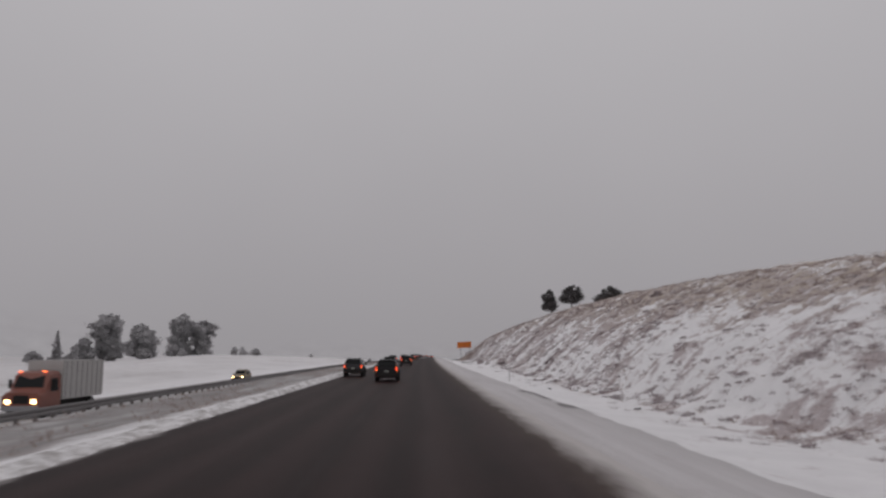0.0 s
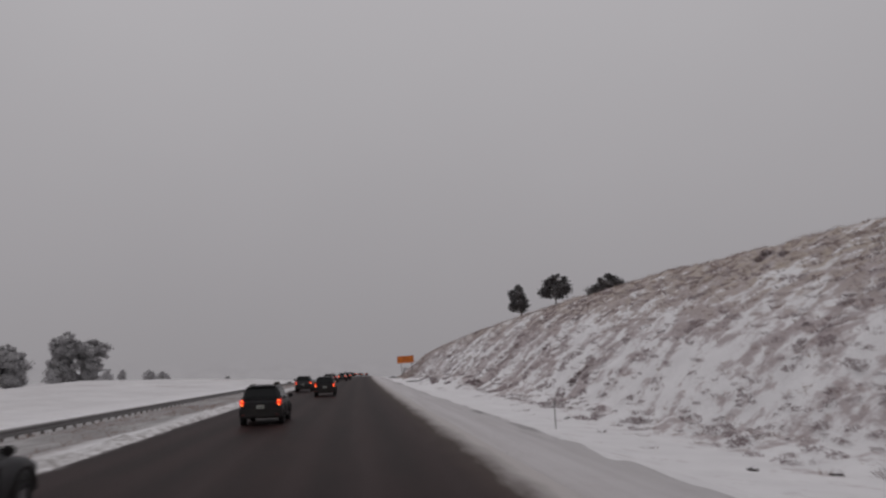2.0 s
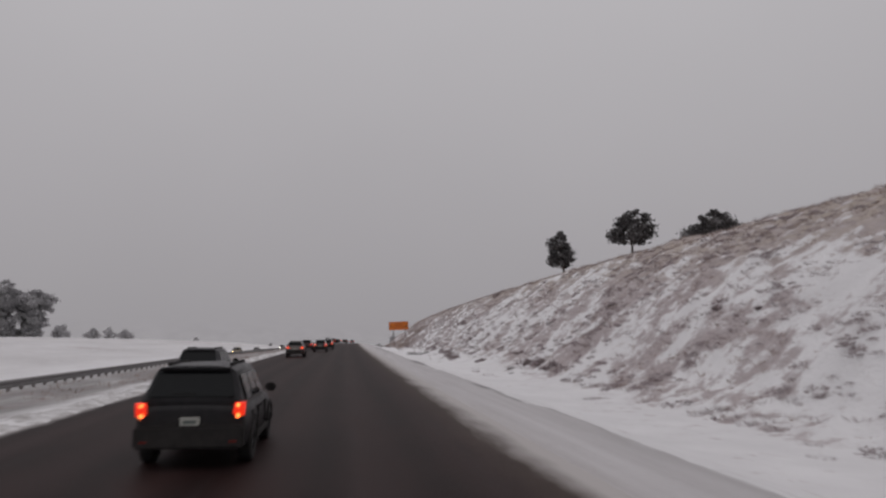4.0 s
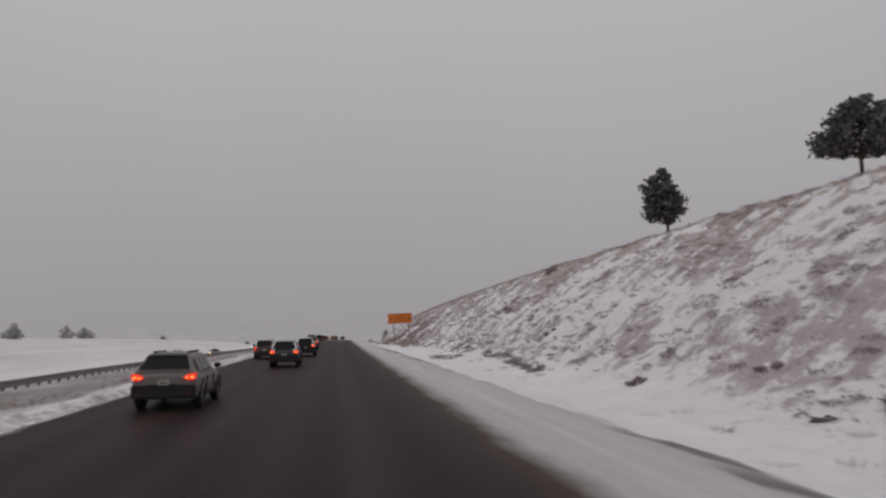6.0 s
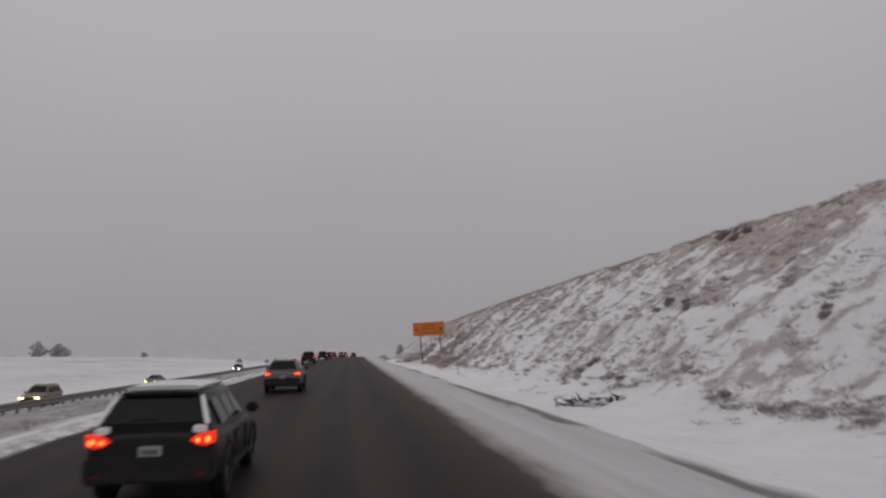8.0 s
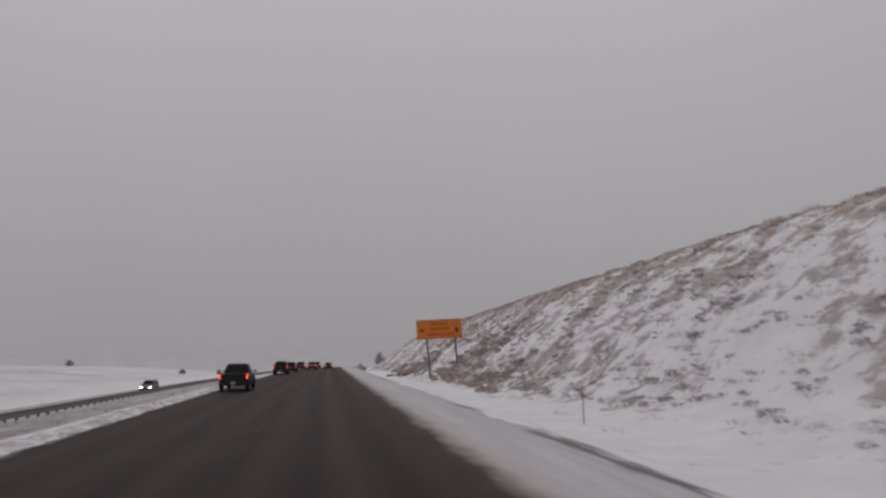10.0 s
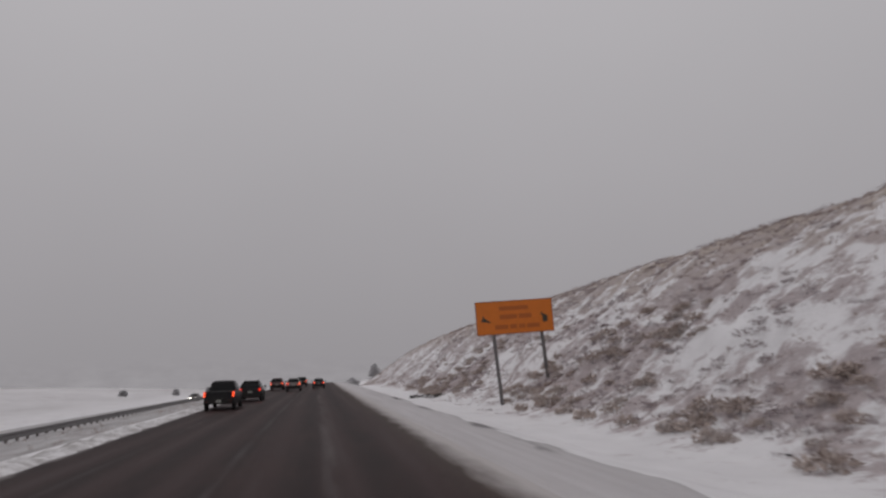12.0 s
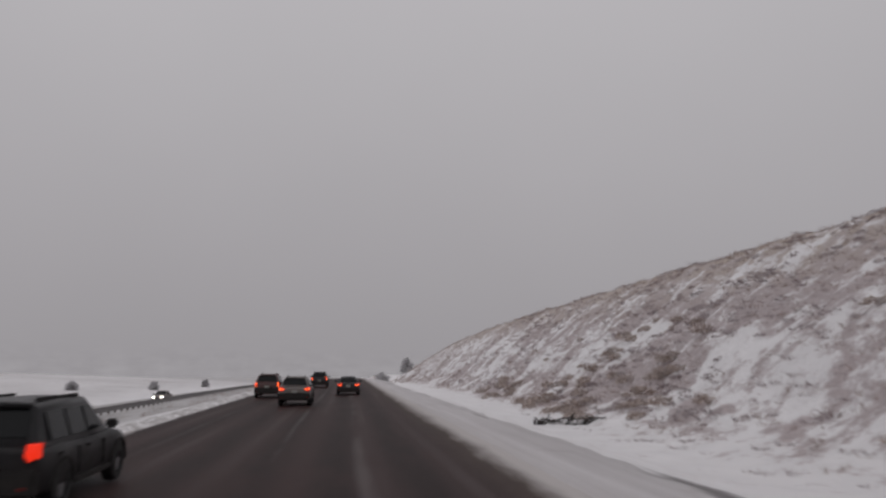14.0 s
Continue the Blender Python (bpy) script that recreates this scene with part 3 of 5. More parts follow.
p, u, s, rng = scatter(7000, -21, -10, -60, 520, 14, 1.0, 0.1)
tufts("median_grass", p, rng.uniform(0.12, 0.4, len(p)), rng.uniform(0.1, 0.3, len(p)), 6, GRASS, "short dead grass poking through median snow", "grass", 0.014, 0.7, seed=5)

def shrub_field(name, u, s, size, each, mat, label, rng):
    """Rounded shrubs of many small twig sprays, one mesh."""
    m = len(u)
    centre = np.repeat(np.stack([u + cx(s), s, ground_z(u, s)], -1), each, 0)
    d = rng.normal(size=(m * each, 3))
    d /= np.linalg.norm(d, axis=1)[:, None]
    d[:, 2] = np.abs(d[:, 2])
    big = np.repeat(size, each)
    q = centre + d * (big * rng.uniform(0.5, 1.05, m * each))[:, None] * np.array([1.0, 1.25, 0.72])
    along = d + 0.7 * rng.normal(size=d.shape)
    along /= np.linalg.norm(along, axis=1)[:, None]
    cross = np.cross(along, rng.normal(size=d.shape))
    cross /= np.linalg.norm(cross, axis=1)[:, None]
    k = (big * rng.uniform(0.12, 0.25, m * each))[:, None]
    V = np.stack([q - along * k, q + cross * k * 0.34, q + along * k, q - cross * k * 0.34], 1).reshape(-1, 3)
    me = bpy.data.meshes.new(name)
    me.from_pydata(V.tolist(), [], np.arange(len(V)).reshape(-1, 4).tolist())
    me.materials.append(mat)
    return tagged(new(name, me), label, "brush", kind="stuff")


# rounded snow-dusted sagebrush, thick on the lower slope
rng = np.random.default_rng(17)
n = 9000
u, s = rng.uniform(19.0, 44, n), rng.uniform(-55, 440, n)
row = fbm(u / 3.0 + s / 9.0, s / 3.0, 101, 3) + np.interp(u, [19, 21, 27, 34, 44], [0.05, 0.09, 0.05, -0.02, -0.06]) + np.interp(s, [-55, 60, 150, 230, 330, 440], [0.03, 0.04, 0.02, -0.02, -0.01, 0.02])
keep = row > 0.612
shrub_field("slope_sagebrush", u[keep], s[keep], rng.uniform(0.18, 0.58, int(keep.sum())), 70, SAGE, "rounded grey-brown sagebrush dusted with snow", rng)

# taller tan bushes crowding the foot of the slope round the sign
rng = np.random.default_rng(23)
n = 420
u, s = rng.uniform(17.0, 30, n), rng.uniform(325, 470, n)
row = fbm(u / 4.0, s / 7.0, 131, 3) + np.interp(u, [17, 19, 24, 30], [0.03, 0.10, 0.04, -0.08])
keep = row > 0.56
shrub_field("foot_bushes", u[keep], s[keep], rng.uniform(0.45, 1.0, int(keep.sum())), 190, TANBRUSH, "tall tan bushes dusted with snow at the slope's foot", rng)

# a line of taller weeds on the crest of the slope
rng = np.random.default_rng(15)
n = 1000
s = rng.uniform(-40, 520, n)
u = rng.normal(45, 3.5, n)
p = np.stack([u + cx(s), s, ground_z(u, s)], -1)
tufts("crest_weeds", p, rng.uniform(0.25, 0.6, n), rng.uniform(0.15, 0.5, n), 14, GRASS, "taller dry weeds along the crest of the slope", "grass", 0.016, 0.5, seed=6)

# weeds at the foot of the slope and in the ditch
n = 260
s = rng.uniform(-40, 430, n)
u = rng.uniform(15, 20, n)
keep = fbm(u / 3, s / 6, 71, 3) > 0.52
u, s = u[keep], s[keep]
p = np.stack([u + cx(s), s, ground_z(u, s)], -1)
tufts("ditch_weeds", p, rng.uniform(0.10, 0.3, len(p)), rng.uniform(0.2, 0.7, len(p)), 50, SHRUBM, "dark weeds half buried in the snowy ditch", "brush", 0.010, 1.0, seed=7)


# low banks of weeds drifted over along the foot of the slope
n = 260
s = np.concatenate([rng.uniform(206, 223, n), rng.uniform(224, 240, n // 2), rng.uniform(250, 258, n // 4)])
u = np.concatenate([18.4 + 0.07 * (s[:n] - 214) + rng.normal(0, 0.28, n), 20.0 + rng.normal(0, 0.25, n // 2), 20.2 + rng.normal(0, 0.3, n // 4)])
keep = fbm(u / 1.2, s / 2.2, 171, 3) > 0.46
u, s = u[keep], s[keep]
p = np.stack([u + cx(s), s, ground_z(u, s)], -1)
tufts("weed_bank", p, rng.uniform(0.12, 0.34, len(p)), rng.uniform(0.2, 0.5, len(p)), 40, SHRUBM, "low grey-brown weeds drifted over with snow", "brush", 0.012, 0.9, seed=8)


def stone_mesh(seed, size, cap=False):
    rng = random.Random(seed)
    bm = bmesh.new()
    bmesh.ops.create_icosphere(bm, subdivisions=2, radius=1)
    off = Vector((rng.uniform(0, 50), rng.uniform(0, 50), 0))
    for v in bm.verts:
        k = 0.75 + 0.5 * noise.noise(v.co * 1.3 + off)
        v.co = Vector((v.co.x * size * 1.4, v.co.y * size, max(v.co.z, -0.5) * size * 0.6)) * k
    if cap:
        bmesh.ops.delete(bm, geom=[f for f in bm.faces if f.normal.z < 0.55], context="FACES")
        for v in bm.verts:
            v.co = v.co * 1.02 + Vector((0, 0, 0.015 if v.is_boundary else 0.06))
    me = bpy.data.meshes.new("stone")
    bm.to_mesh(me)
    bm.free()
    me.materials.append(SNOWCAP if cap else ROCK)
    return me


stones = [stone_mesh(k, 0.34 + 0.07 * k) for k in range(4)]
stone_caps = [stone_mesh(k, 0.34 + 0.07 * k, True) for k in range(4)]
STONES = [(15.9, 65.6, 0.7), (18.9, 64.9, 0.9), (20.8, 41.9, 1.0), (17.6, 36.0, 0.6), (20.2, 110.1, 1.1), (18.4, 99.3, 0.55), (17.4, 96.2, 0.5), (19.3, 171.9, 0.9), (17.8, 165.6, 0.7), (18.0, 341.0, 0.5)]
for k, (u, s, sc) in enumerate(STONES):
    ob = thing("stone", "dark stone half sunk in ditch snow", "stone", pose(u + float(cx(s)), s, float(ground_z(u, s)) + 0.02, 0, 0, 67 * k) @ Matrix.Scale(sc, 4), "stones along the ditch")
    part("rock", stones[k % 4], ob)
    part("snow_cap", stone_caps[k % 4], ob, "white snow lying on the stone")


def shrub_mesh(seed, each=170):
    """Twigs of one rounded shrub about a metre across, and its stems."""
    rng = np.random.default_rng(seed)
    d = rng.normal(size=(each, 3))
    d /= np.linalg.norm(d, axis=1)[:, None]
    d[:, 2] = np.abs(d[:, 2])
    lobes = 0.8 + 0.35 * np.sin(3 * np.arctan2(d[:, 1], d[:, 0]) + seed) * (1 - d[:, 2])
    q = d * (rng.uniform(0.35, 1.0, each) * lobes * 0.6)[:, None] * np.array([1.0, 1.2, 0.9])
    along = d + 0.6 * rng.normal(size=d.shape)
    along /= np.linalg.norm(along, axis=1)[:, None]
    cross = np.cross(along, rng.normal(size=d.shape))
    cross /= np.linalg.norm(cross, axis=1)[:, None]
    k = rng.uniform(0.09, 0.18, each)[:, None]
    V = np.stack([q - along * k, q + cross * k * 0.3, q + along * k, q - cross * k * 0.3], 1).reshape(-1, 3)
    twigs = mesh_from("crown", V.tolist(), np.arange(len(V)).reshape(-1, 4).tolist(), SHRUBM)
    verts, faces = [], []
    for i in range(9):
        a, out = i * math.tau / 9 + rng.uniform(-0.3, 0.3), rng.uniform(0.15, 0.4)
        tip = (out * math.cos(a), out * math.sin(a), rng.uniform(0.25, 0.5))
        b = len(verts)
        verts += [(0.02, 0, -0.1), (-0.012, 0.016, -0.1), (-0.012, -0.016, -0.1), tip]
        faces += [(b, b + 1, b + 3), (b + 1, b + 2, b + 3), (b + 2, b, b + 3)]
    return twigs, mesh_from("woody_base", verts, faces, BARK)


SHRUBS = [shrub_mesh(200 + k) for k in range(5)]
SHRUB_SPOTS = [
    (43.1, 108.0, 2.2, 2), (42.5, 103.0, 1.7, 2), (28.5, 165.0, 1.4, 2), (27.9, 135.6, 1.2, 1), (27.7, 140.7, 1.2, 1), (22.6, 116.7, 1.2, 2), (24.4, 116.7, 1.5, 2),
    (18.3, 208.9, 1.3, 2), (20.3, 169.3, 1.5, 2), (20.6, 165.3, 1.7, 2), (20.2, 160.9, 1.5, 2), (22.0, 180.2, 1.3, 2), (18.5, 188.6, 1.3, 2),
    (20.3, 254.1, 1.2, 1), (20.2, 239.1, 1.2, 1), 
    (38.2, 270.1, 2.0, 3), (36.5, 264.8, 1.7, 3), (25.7, 237.8, 1.3, 2), (23.5, 223.5, 1.3, 2), (27.0, 256.5, 1.3, 3), (26.9, 261.6, 1.3, 3), (21.4, 266.5, 1.4, 3)]
srng = random.Random(31)
for u0, s0, size, count in SHRUB_SPOTS:
    for k in range(count):
        u, s = u0 + srng.uniform(-0.3, 0.3) * k + 0.55 * k, s0 + srng.uniform(-0.9, 0.9) * k
        sc = size * srng.uniform(0.5, 0.85)
        ob = thing("shrub", "low dark leafless shrub dusted with snow", "shrub", pose(u + float(cx(s)), s, float(ground_z(u, s)), 0, 0, srng.uniform(0, 360)) @ Matrix.Scale(sc, 4), "shrubs on the slope")
        twigs, stems = SHRUBS[srng.randrange(5)]
        part("woody_base", stems, ob)
        part("crown", twigs, ob)


def branch_mesh(seed, n, length, height):
    """A heap of fallen twigs."""
    rng = random.Random(seed)
    bm = bmesh.new()
    for _ in range(n):
        a = Vector((rng.uniform(-length, length), rng.uniform(-0.5, 0.5), rng.uniform(-0.05, height * 0.6)))
        d = Vector((rng.uniform(-1, 1), rng.uniform(-0.5, 0.5), rng.uniform(-0.15, 0.35))).normalized() * rng.uniform(0.25, 0.7)
        m = Matrix.Translation(a + d / 2) @ d.to_track_quat("Z", "Y").to_matrix().to_4x4()
        r = rng.uniform(0.03, 0.085)
        bmesh.ops.create_cone(bm, segments=5, radius1=r, radius2=r * 0.4, depth=d.length, cap_ends=True, matrix=m)
    me = bpy.data.meshes.new("twigs")
    bm.to_mesh(me)
    bm.free()
    me.materials.append(simple("dark_dead_wood", (0.05, 0.043, 0.04), 0.9, vary=0.3))
    return me


def snow_pad(seed, lx, ly, lz):
    bm = bmesh.new()
    bmesh.ops.create_icosphere(bm, subdivisions=3, radius=1)
    off = Vector((seed * 7.1, 3, 1))
    for v in bm.verts:
        k = 0.75 + 0.5 * noise.noise(v.co * 1.6 + off)
        v.co = Vector((v.co.x * lx, v.co.y * ly, v.co.z * lz)) * k
    for f in bm.faces:
        f.smooth = True
    me = bpy.data.meshes.new("snow_load")
    bm.to_mesh(me)
    bm.free()
    me.materials.append(SNOWCAP)
    return me


def brush_pile(u, s, seed, length, height):
    z = float(ground_z(u, s))
    ob = thing("brush_pile", "heap of dark dead branches under fresh snow", "brush pile", pose(u + float(cx(s)), s, z, 0, 0, 8), "brush piles in the ditch")
    part("branch_heap", branch_mesh(seed, 110, length, height), ob)
    part("snow_load", snow_pad(seed, length * 0.8, 0.55, height * 0.45), ob, "white snow lying over the branches", pose(0, 0.1, height * 0.15))


brush_pile(16.0, 248.6, 3, 2.5, 0.95)
brush_pile(15.5, 417.6, 8, 2.4, 0.75)


# ---------------------------------------------------------------- guardrail on the median
RAIL_U = -21.0
rail = thing("guardrail", "galvanised steel guardrail on timber posts in snow", "guardrail", Matrix.Identity(4), kind="structure")
wave = [(0.0, 0.31), (0.05, 0.28), (0.05, 0.21), (-0.02, 0.165), (-0.02, 0.145), (0.05, 0.10), (0.05, 0.03), (0.0, 0.0), (-0.012, 0.0), (0.035, 0.035), (0.035, 0.095), (-0.035, 0.145), (-0.035, 0.165), (0.035, 0.215), (0.035, 0.275), (-0.012, 0.31)]


def rail_base(s):
    return float(cz(s) + median_lift(s)) - 1.95


rings = []
for s in np.arange(-76, 760, 3.81):
    x, z = float(cx(s)) + RAIL_U + 0.16, rail_base(s) + 0.50
    rings.append([(x + a, float(s), z - 0.14 + b * 1.55) for a, b in wave])
part("beam", loft("beam", rings, STEEL), rail)
post = block("post", -0.09, 0.09, -0.10, 0.10, -0.5, 0.80, POSTWOOD, 0.012)
rail_posts = np.arange(-40, 530, 1.905)
for s in rail_posts:
    part("post", post, rail, at=pose(float(cx(s)) + RAIL_U, float(s), rail_base(s)))
verts, faces = [], []
for s in np.arange(float(rail_posts[-1]) + 1.905, 760, 1.905):
    x, z, k = float(cx(s)) + RAIL_U, rail_base(s), len(verts)
    verts += [(x + a, s + b, z + c) for c in (-0.4, 0.8) for a, b in ((-0.09, -0.1), (0.09, -0.1), (0.09, 0.1), (-0.09, 0.1))]
    faces += [(k + 4, k + 5, k + 6, k + 7)] + [(k + i, k + (i + 1) % 4, k + 4 + (i + 1) % 4, k + 4 + i) for i in range(4)]
far_posts = part("far_posts", mesh_from("far_posts", verts, faces, POSTWOOD), rail)
far_posts["kind"] = "stuff"


# ---------------------------------------------------------------- orange sign
def sign():
    s, u0, u1, z0, z1 = 384.6, 15.78, 23.6, 5.42, 8.76
    x0 = float(cx(s))
    base = float(cz(s))
    ob = thing("wildlife_sign", "large orange highway sign on two tall steel posts", "road sign", pose(x0 + (u0 + u1) / 2, s, base, 0, 0, -3))
    w = u1 - u0 + 0.15
    roll = Matrix.Translation((0, 0, (z0 + z1) / 2 + 0.05)) @ Matrix.Rotation(radians(-2.6), 4, "Y") @ Matrix.Translation((0, 0, -(z0 + z1) / 2))
    bm = bmesh.new()
    bmesh.ops.create_cube(bm, size=1)
    for v in bm.verts:
        v.co = (v.co.x * w, v.co.y * 0.06, (z0 + z1) / 2 + v.co.z * (z1 - z0))
    sides = [e for e in bm.edges if abs(e.verts[0].co.x - e.verts[1].co.x) < 0.01 and abs(e.verts[0].co.z - e.verts[1].co.z) < 0.01]
    bmesh.ops.bevel(bm, geom=sides, offset=0.05, segments=3, affect="EDGES")
    bm.transform(roll)
    me = bpy.data.meshes.new("panel")
    bm.to_mesh(me)
    bm.free()
    me.materials.append(ORANGE)
    panel = part("panel", me, ob, "orange reflective sheet panel")
    def flush(name, *q, mat=LETTER):
        me = block(name, *q, mat, 0)
        me.transform(roll)
        return me

    # border line
    for a, b, c, d in ((-w / 2 + 0.02, w / 2 - 0.02, z1 - 0.07, z1 - 0.02), (-w / 2 + 0.02, w / 2 - 0.02, z0 + 0.02, z0 + 0.06), (-w / 2 + 0.02, -w / 2 + 0.07, z0 + 0.06, z1 - 0.07), (w / 2 - 0.06, w / 2 - 0.02, z0 + 0.06, z1 - 0.07)):
        part("border", flush("border", a, b, -0.038, -0.034, c, d, mat=SYMBOL), panel)
    # three lines of writing as bars, word by word
    for zc, h, words in ((z1 - 0.78, 0.40, [(-1.55, 1.45)]), (z1 - 1.62, 0.44, [(-1.55, 0.25), (0.42, 1.75)]), (z0 + 0.72, 0.42, [(-2.1, -0.75), (-0.55, 0.15), (0.35, 1.0), (1.2, 2.5)])):
        for a, b in words:
            part("text_bar", flush("text_bar", a, b, -0.040, -0.034, zc - h / 2, zc + h / 2), panel)
    # two dark symbols as plain shapes
    def flat(outline, cxp, czp, k):
        v = [(cxp + a * k, -0.042, czp + b * k) for a, b in outline] + [(cxp + a * k, -0.034, czp + b * k) for a, b in outline]
        n = len(outline)
        f = [tuple(range(n))[::-1], tuple(range(n, 2 * n))] + [(i, (i + 1) % n, n + (i + 1) % n, n + i) for i in range(n)]
        me = mesh_from("symbol", v, f, SYMBOL)
        me.transform(roll)
        return me
    wedge = [(-0.5, -0.25), (-0.35, 0.05), (-0.2, 0.45), (-0.05, 0.1), (0.25, -0.1), (0.55, -0.3), (0.5, -0.42), (0.15, -0.3), (-0.2, -0.28)]
    blob = [(-0.25, 0.5), (-0.32, 0.2), (-0.15, 0.05), (-0.2, -0.3), (-0.1, -0.55), (0.05, -0.5), (0.2, -0.55), (0.32, -0.35), (0.34, 0.05), (0.15, 0.22), (-0.05, 0.22)]
    part("symbol", flat(wedge, -w / 2 + 0.95, (z0 + z1) / 2 - 0.1, 0.95), panel, "dark plain symbol")
    part("symbol", flat(blob, w / 2 - 0.95, (z0 + z1) / 2 - 0.15, 1.05), panel, "dark plain symbol")
    for z in (z0 + 0.5, (z0 + z1) / 2, z1 - 0.5):
        me = block("brace", -w / 2 + 0.2, w / 2 - 0.2, 0.03, 0.11, z - 0.05, z + 0.05, SIGNPOST, 0.01)
        me.transform(roll)
        part("brace", me, ob)
    for u in (17.6, 22.6):
        x = u - (u0 + u1) / 2
        bottom = float(ground_z(u, s)) - base
        hsec = [(-0.14, 0.0), (0.14, 0.0), (0.14, 0.03), (0.02, 0.03), (0.02, 0.27), (0.14, 0.27), (0.14, 0.30), (-0.14, 0.30), (-0.14, 0.27), (-0.02, 0.27), (-0.02, 0.03), (-0.14, 0.03)]
        lean = 0.085
        rr = [[(x + a + lean * (4.4 - z), 0.11 + b, z) for a, b in hsec] for z in (bottom - 0.6, z1 - 0.3)]
        part("post", loft("post", rr, SIGNPOST, smooth=False), ob, "steel I-beam post")


sign()


def delineator(u, s, height):
    z = float(ground_z(u, s))
    ob = thing("delineator_post", "thin grey roadside delineator post in snow", "marker post", pose(u + float(cx(s)), s, z), "delineators along the verge")
    sec = [(-0.05, 0.0), (-0.03, 0.03), (0.03, 0.03), (0.05, 0.0), (0.035, 0.0), (0.022, 0.018), (-0.022, 0.018), (-0.035, 0.0)]
    part("post", loft("post", [[(a, b, zz) for a, b in sec] for zz in (-0.4, height)], REFLECT, smooth=False), ob)
    part("reflector", block("reflector", -0.055, 0.055, -0.025, -0.005, height - 0.32, height - 0.04, STEEL, 0.01), ob, "dull reflector plate")


delineator(13.3, 84.7, 1.85)
delineator(15.0, 300.5, 1.9)


# ---------------------------------------------------------------- trees
def leaf_cloud(name, pads, per, size, mat, seed):
    """A crown of many small leaf clumps gathered in uneven pads."""
    rng = np.random.default_rng(seed)
    V = []
    for (c, r) in pads:
        n = int(per * (r[0] * r[1] * r[2]) ** (2 / 3)) + 12
        d = rng.normal(size=(n, 3))
        d /= np.linalg.norm(d, axis=1)[:, None]
        rad = rng.uniform(0.35, 1.0, n) ** 0.6 * (1 + 0.28 * rng.normal(size=n))
        q = np.array(c) + d * rad[:, None] * np.array(r)
        a = rng.normal(size=(n, 3))
        a /= np.linalg.norm(a, axis=1)[:, None]
        b = np.cross(a, rng.normal(size=(n, 3)))
        b /= np.linalg.norm(b, axis=1)[:, None]
        k = size * rng.uniform(0.5, 1.5, n)[:, None]
        V.append(np.stack([q - a * k, q + b * k * 0.45, q + a * k, q - b * k * 0.45], 1))
    V = np.concatenate(V).reshape(-1, 3)
    f = np.arange(len(V)).reshape(-1, 4)
    me = bpy.data.meshes.new(name)
    me.from_pydata(V.tolist(), [], f.tolist())
    me.materials.append(mat)
    return me


def limb_mesh(name, lines, mat):
    """Tapered limbs: rows of (points, radius at foot)."""
    verts, faces = [], []
    for pts, r in lines:
        k0, m = len(verts), len(pts)
        for j, q in enumerate(pts):
            rr = r * (1 - 0.8 * j / (m - 1))
            q = Vector(q)
            d = (Vector(pts[min(j + 1, m - 1)]) - Vector(pts[max(j - 1, 0)])).normalized()
            x = d.orthogonal().normalized()
            y = d.cross(x)
            verts += [tuple(q + (x * math.cos(a) + y * math.sin(a)) * rr) for a in [i * math.tau / 7 for i in range(7)]]
        for j in range(m - 1):
            faces += [(k0 + j * 7 + i, k0 + j * 7 + (i + 1) % 7, k0 + (j + 1) * 7 + (i + 1) % 7, k0 + (j + 1) * 7 + i) for i in range(7)]
    return mesh_from(name, verts, faces, mat, True)


def pine(u, s, height, shape, seed, label, group, leaf=0.26, per=150, mat=None, sink=0.3, tilt=None, count=40, flat=0.55, aside=0.0):
    """shape: rows of (height share, crown radius share of the height)."""
    rng = random.Random(seed)
    z = float(ground_z(u, s))
    ob = thing("pine_tree", label, "tree", pose(u + float(cx(s)), s, z), group)
    lean = tilt or (rng.uniform(-0.03, 0.03) * height, rng.uniform(-0.03, 0.03) * height)
    trunk = [((lean[0] * k * k, lean[1] * k * k, -sink + (height * 0.95 + sink) * k)) for k in (0, 0.1, 0.3, 0.5, 0.7, 0.85, 1)]
    lines, pads = [(trunk, height * 0.028)], []
    hs, rs = [a for a, _ in shape], [b for _, b in shape]
    for k in range(count):
        f = hs[0] + (hs[-1] - hs[0]) * (k + rng.random()) / count
        r = float(np.interp(f, hs, rs)) * height
        a = k * 2.4 + rng.uniform(-0.5, 0.5)
        d = r * rng.uniform(0.4, 1.05)
        c = Vector((lean[0] * f * f + aside * min(1, 3 * (1 - f)) + math.cos(a) * d, lean[1] * f * f + math.sin(a) * d, f * height))
        foot = Vector((lean[0] * f * f, lean[1] * f * f, f * height - 0.25 * d))
        lines.append(([tuple(foot), tuple(foot.lerp(c, 0.55) + Vector((0, 0, -0.05 * d))), tuple(c)], height * 0.007 + 0.02 * d))
        pr = max(0.25, r * rng.uniform(0.22, 0.46))
        pads.append((tuple(c), (pr, pr, pr * flat * rng.uniform(0.7, 1.3))))
    part("trunk", limb_mesh("trunk", lines, BARK if mat is None else HAZEBARK), ob, "grey-brown trunk and limbs" if mat is None else "trunk and limbs paled to look hazy")
    part("crown", leaf_cloud("crown", pads, per, leaf, mat or NEEDLE, seed), ob)
    return ob


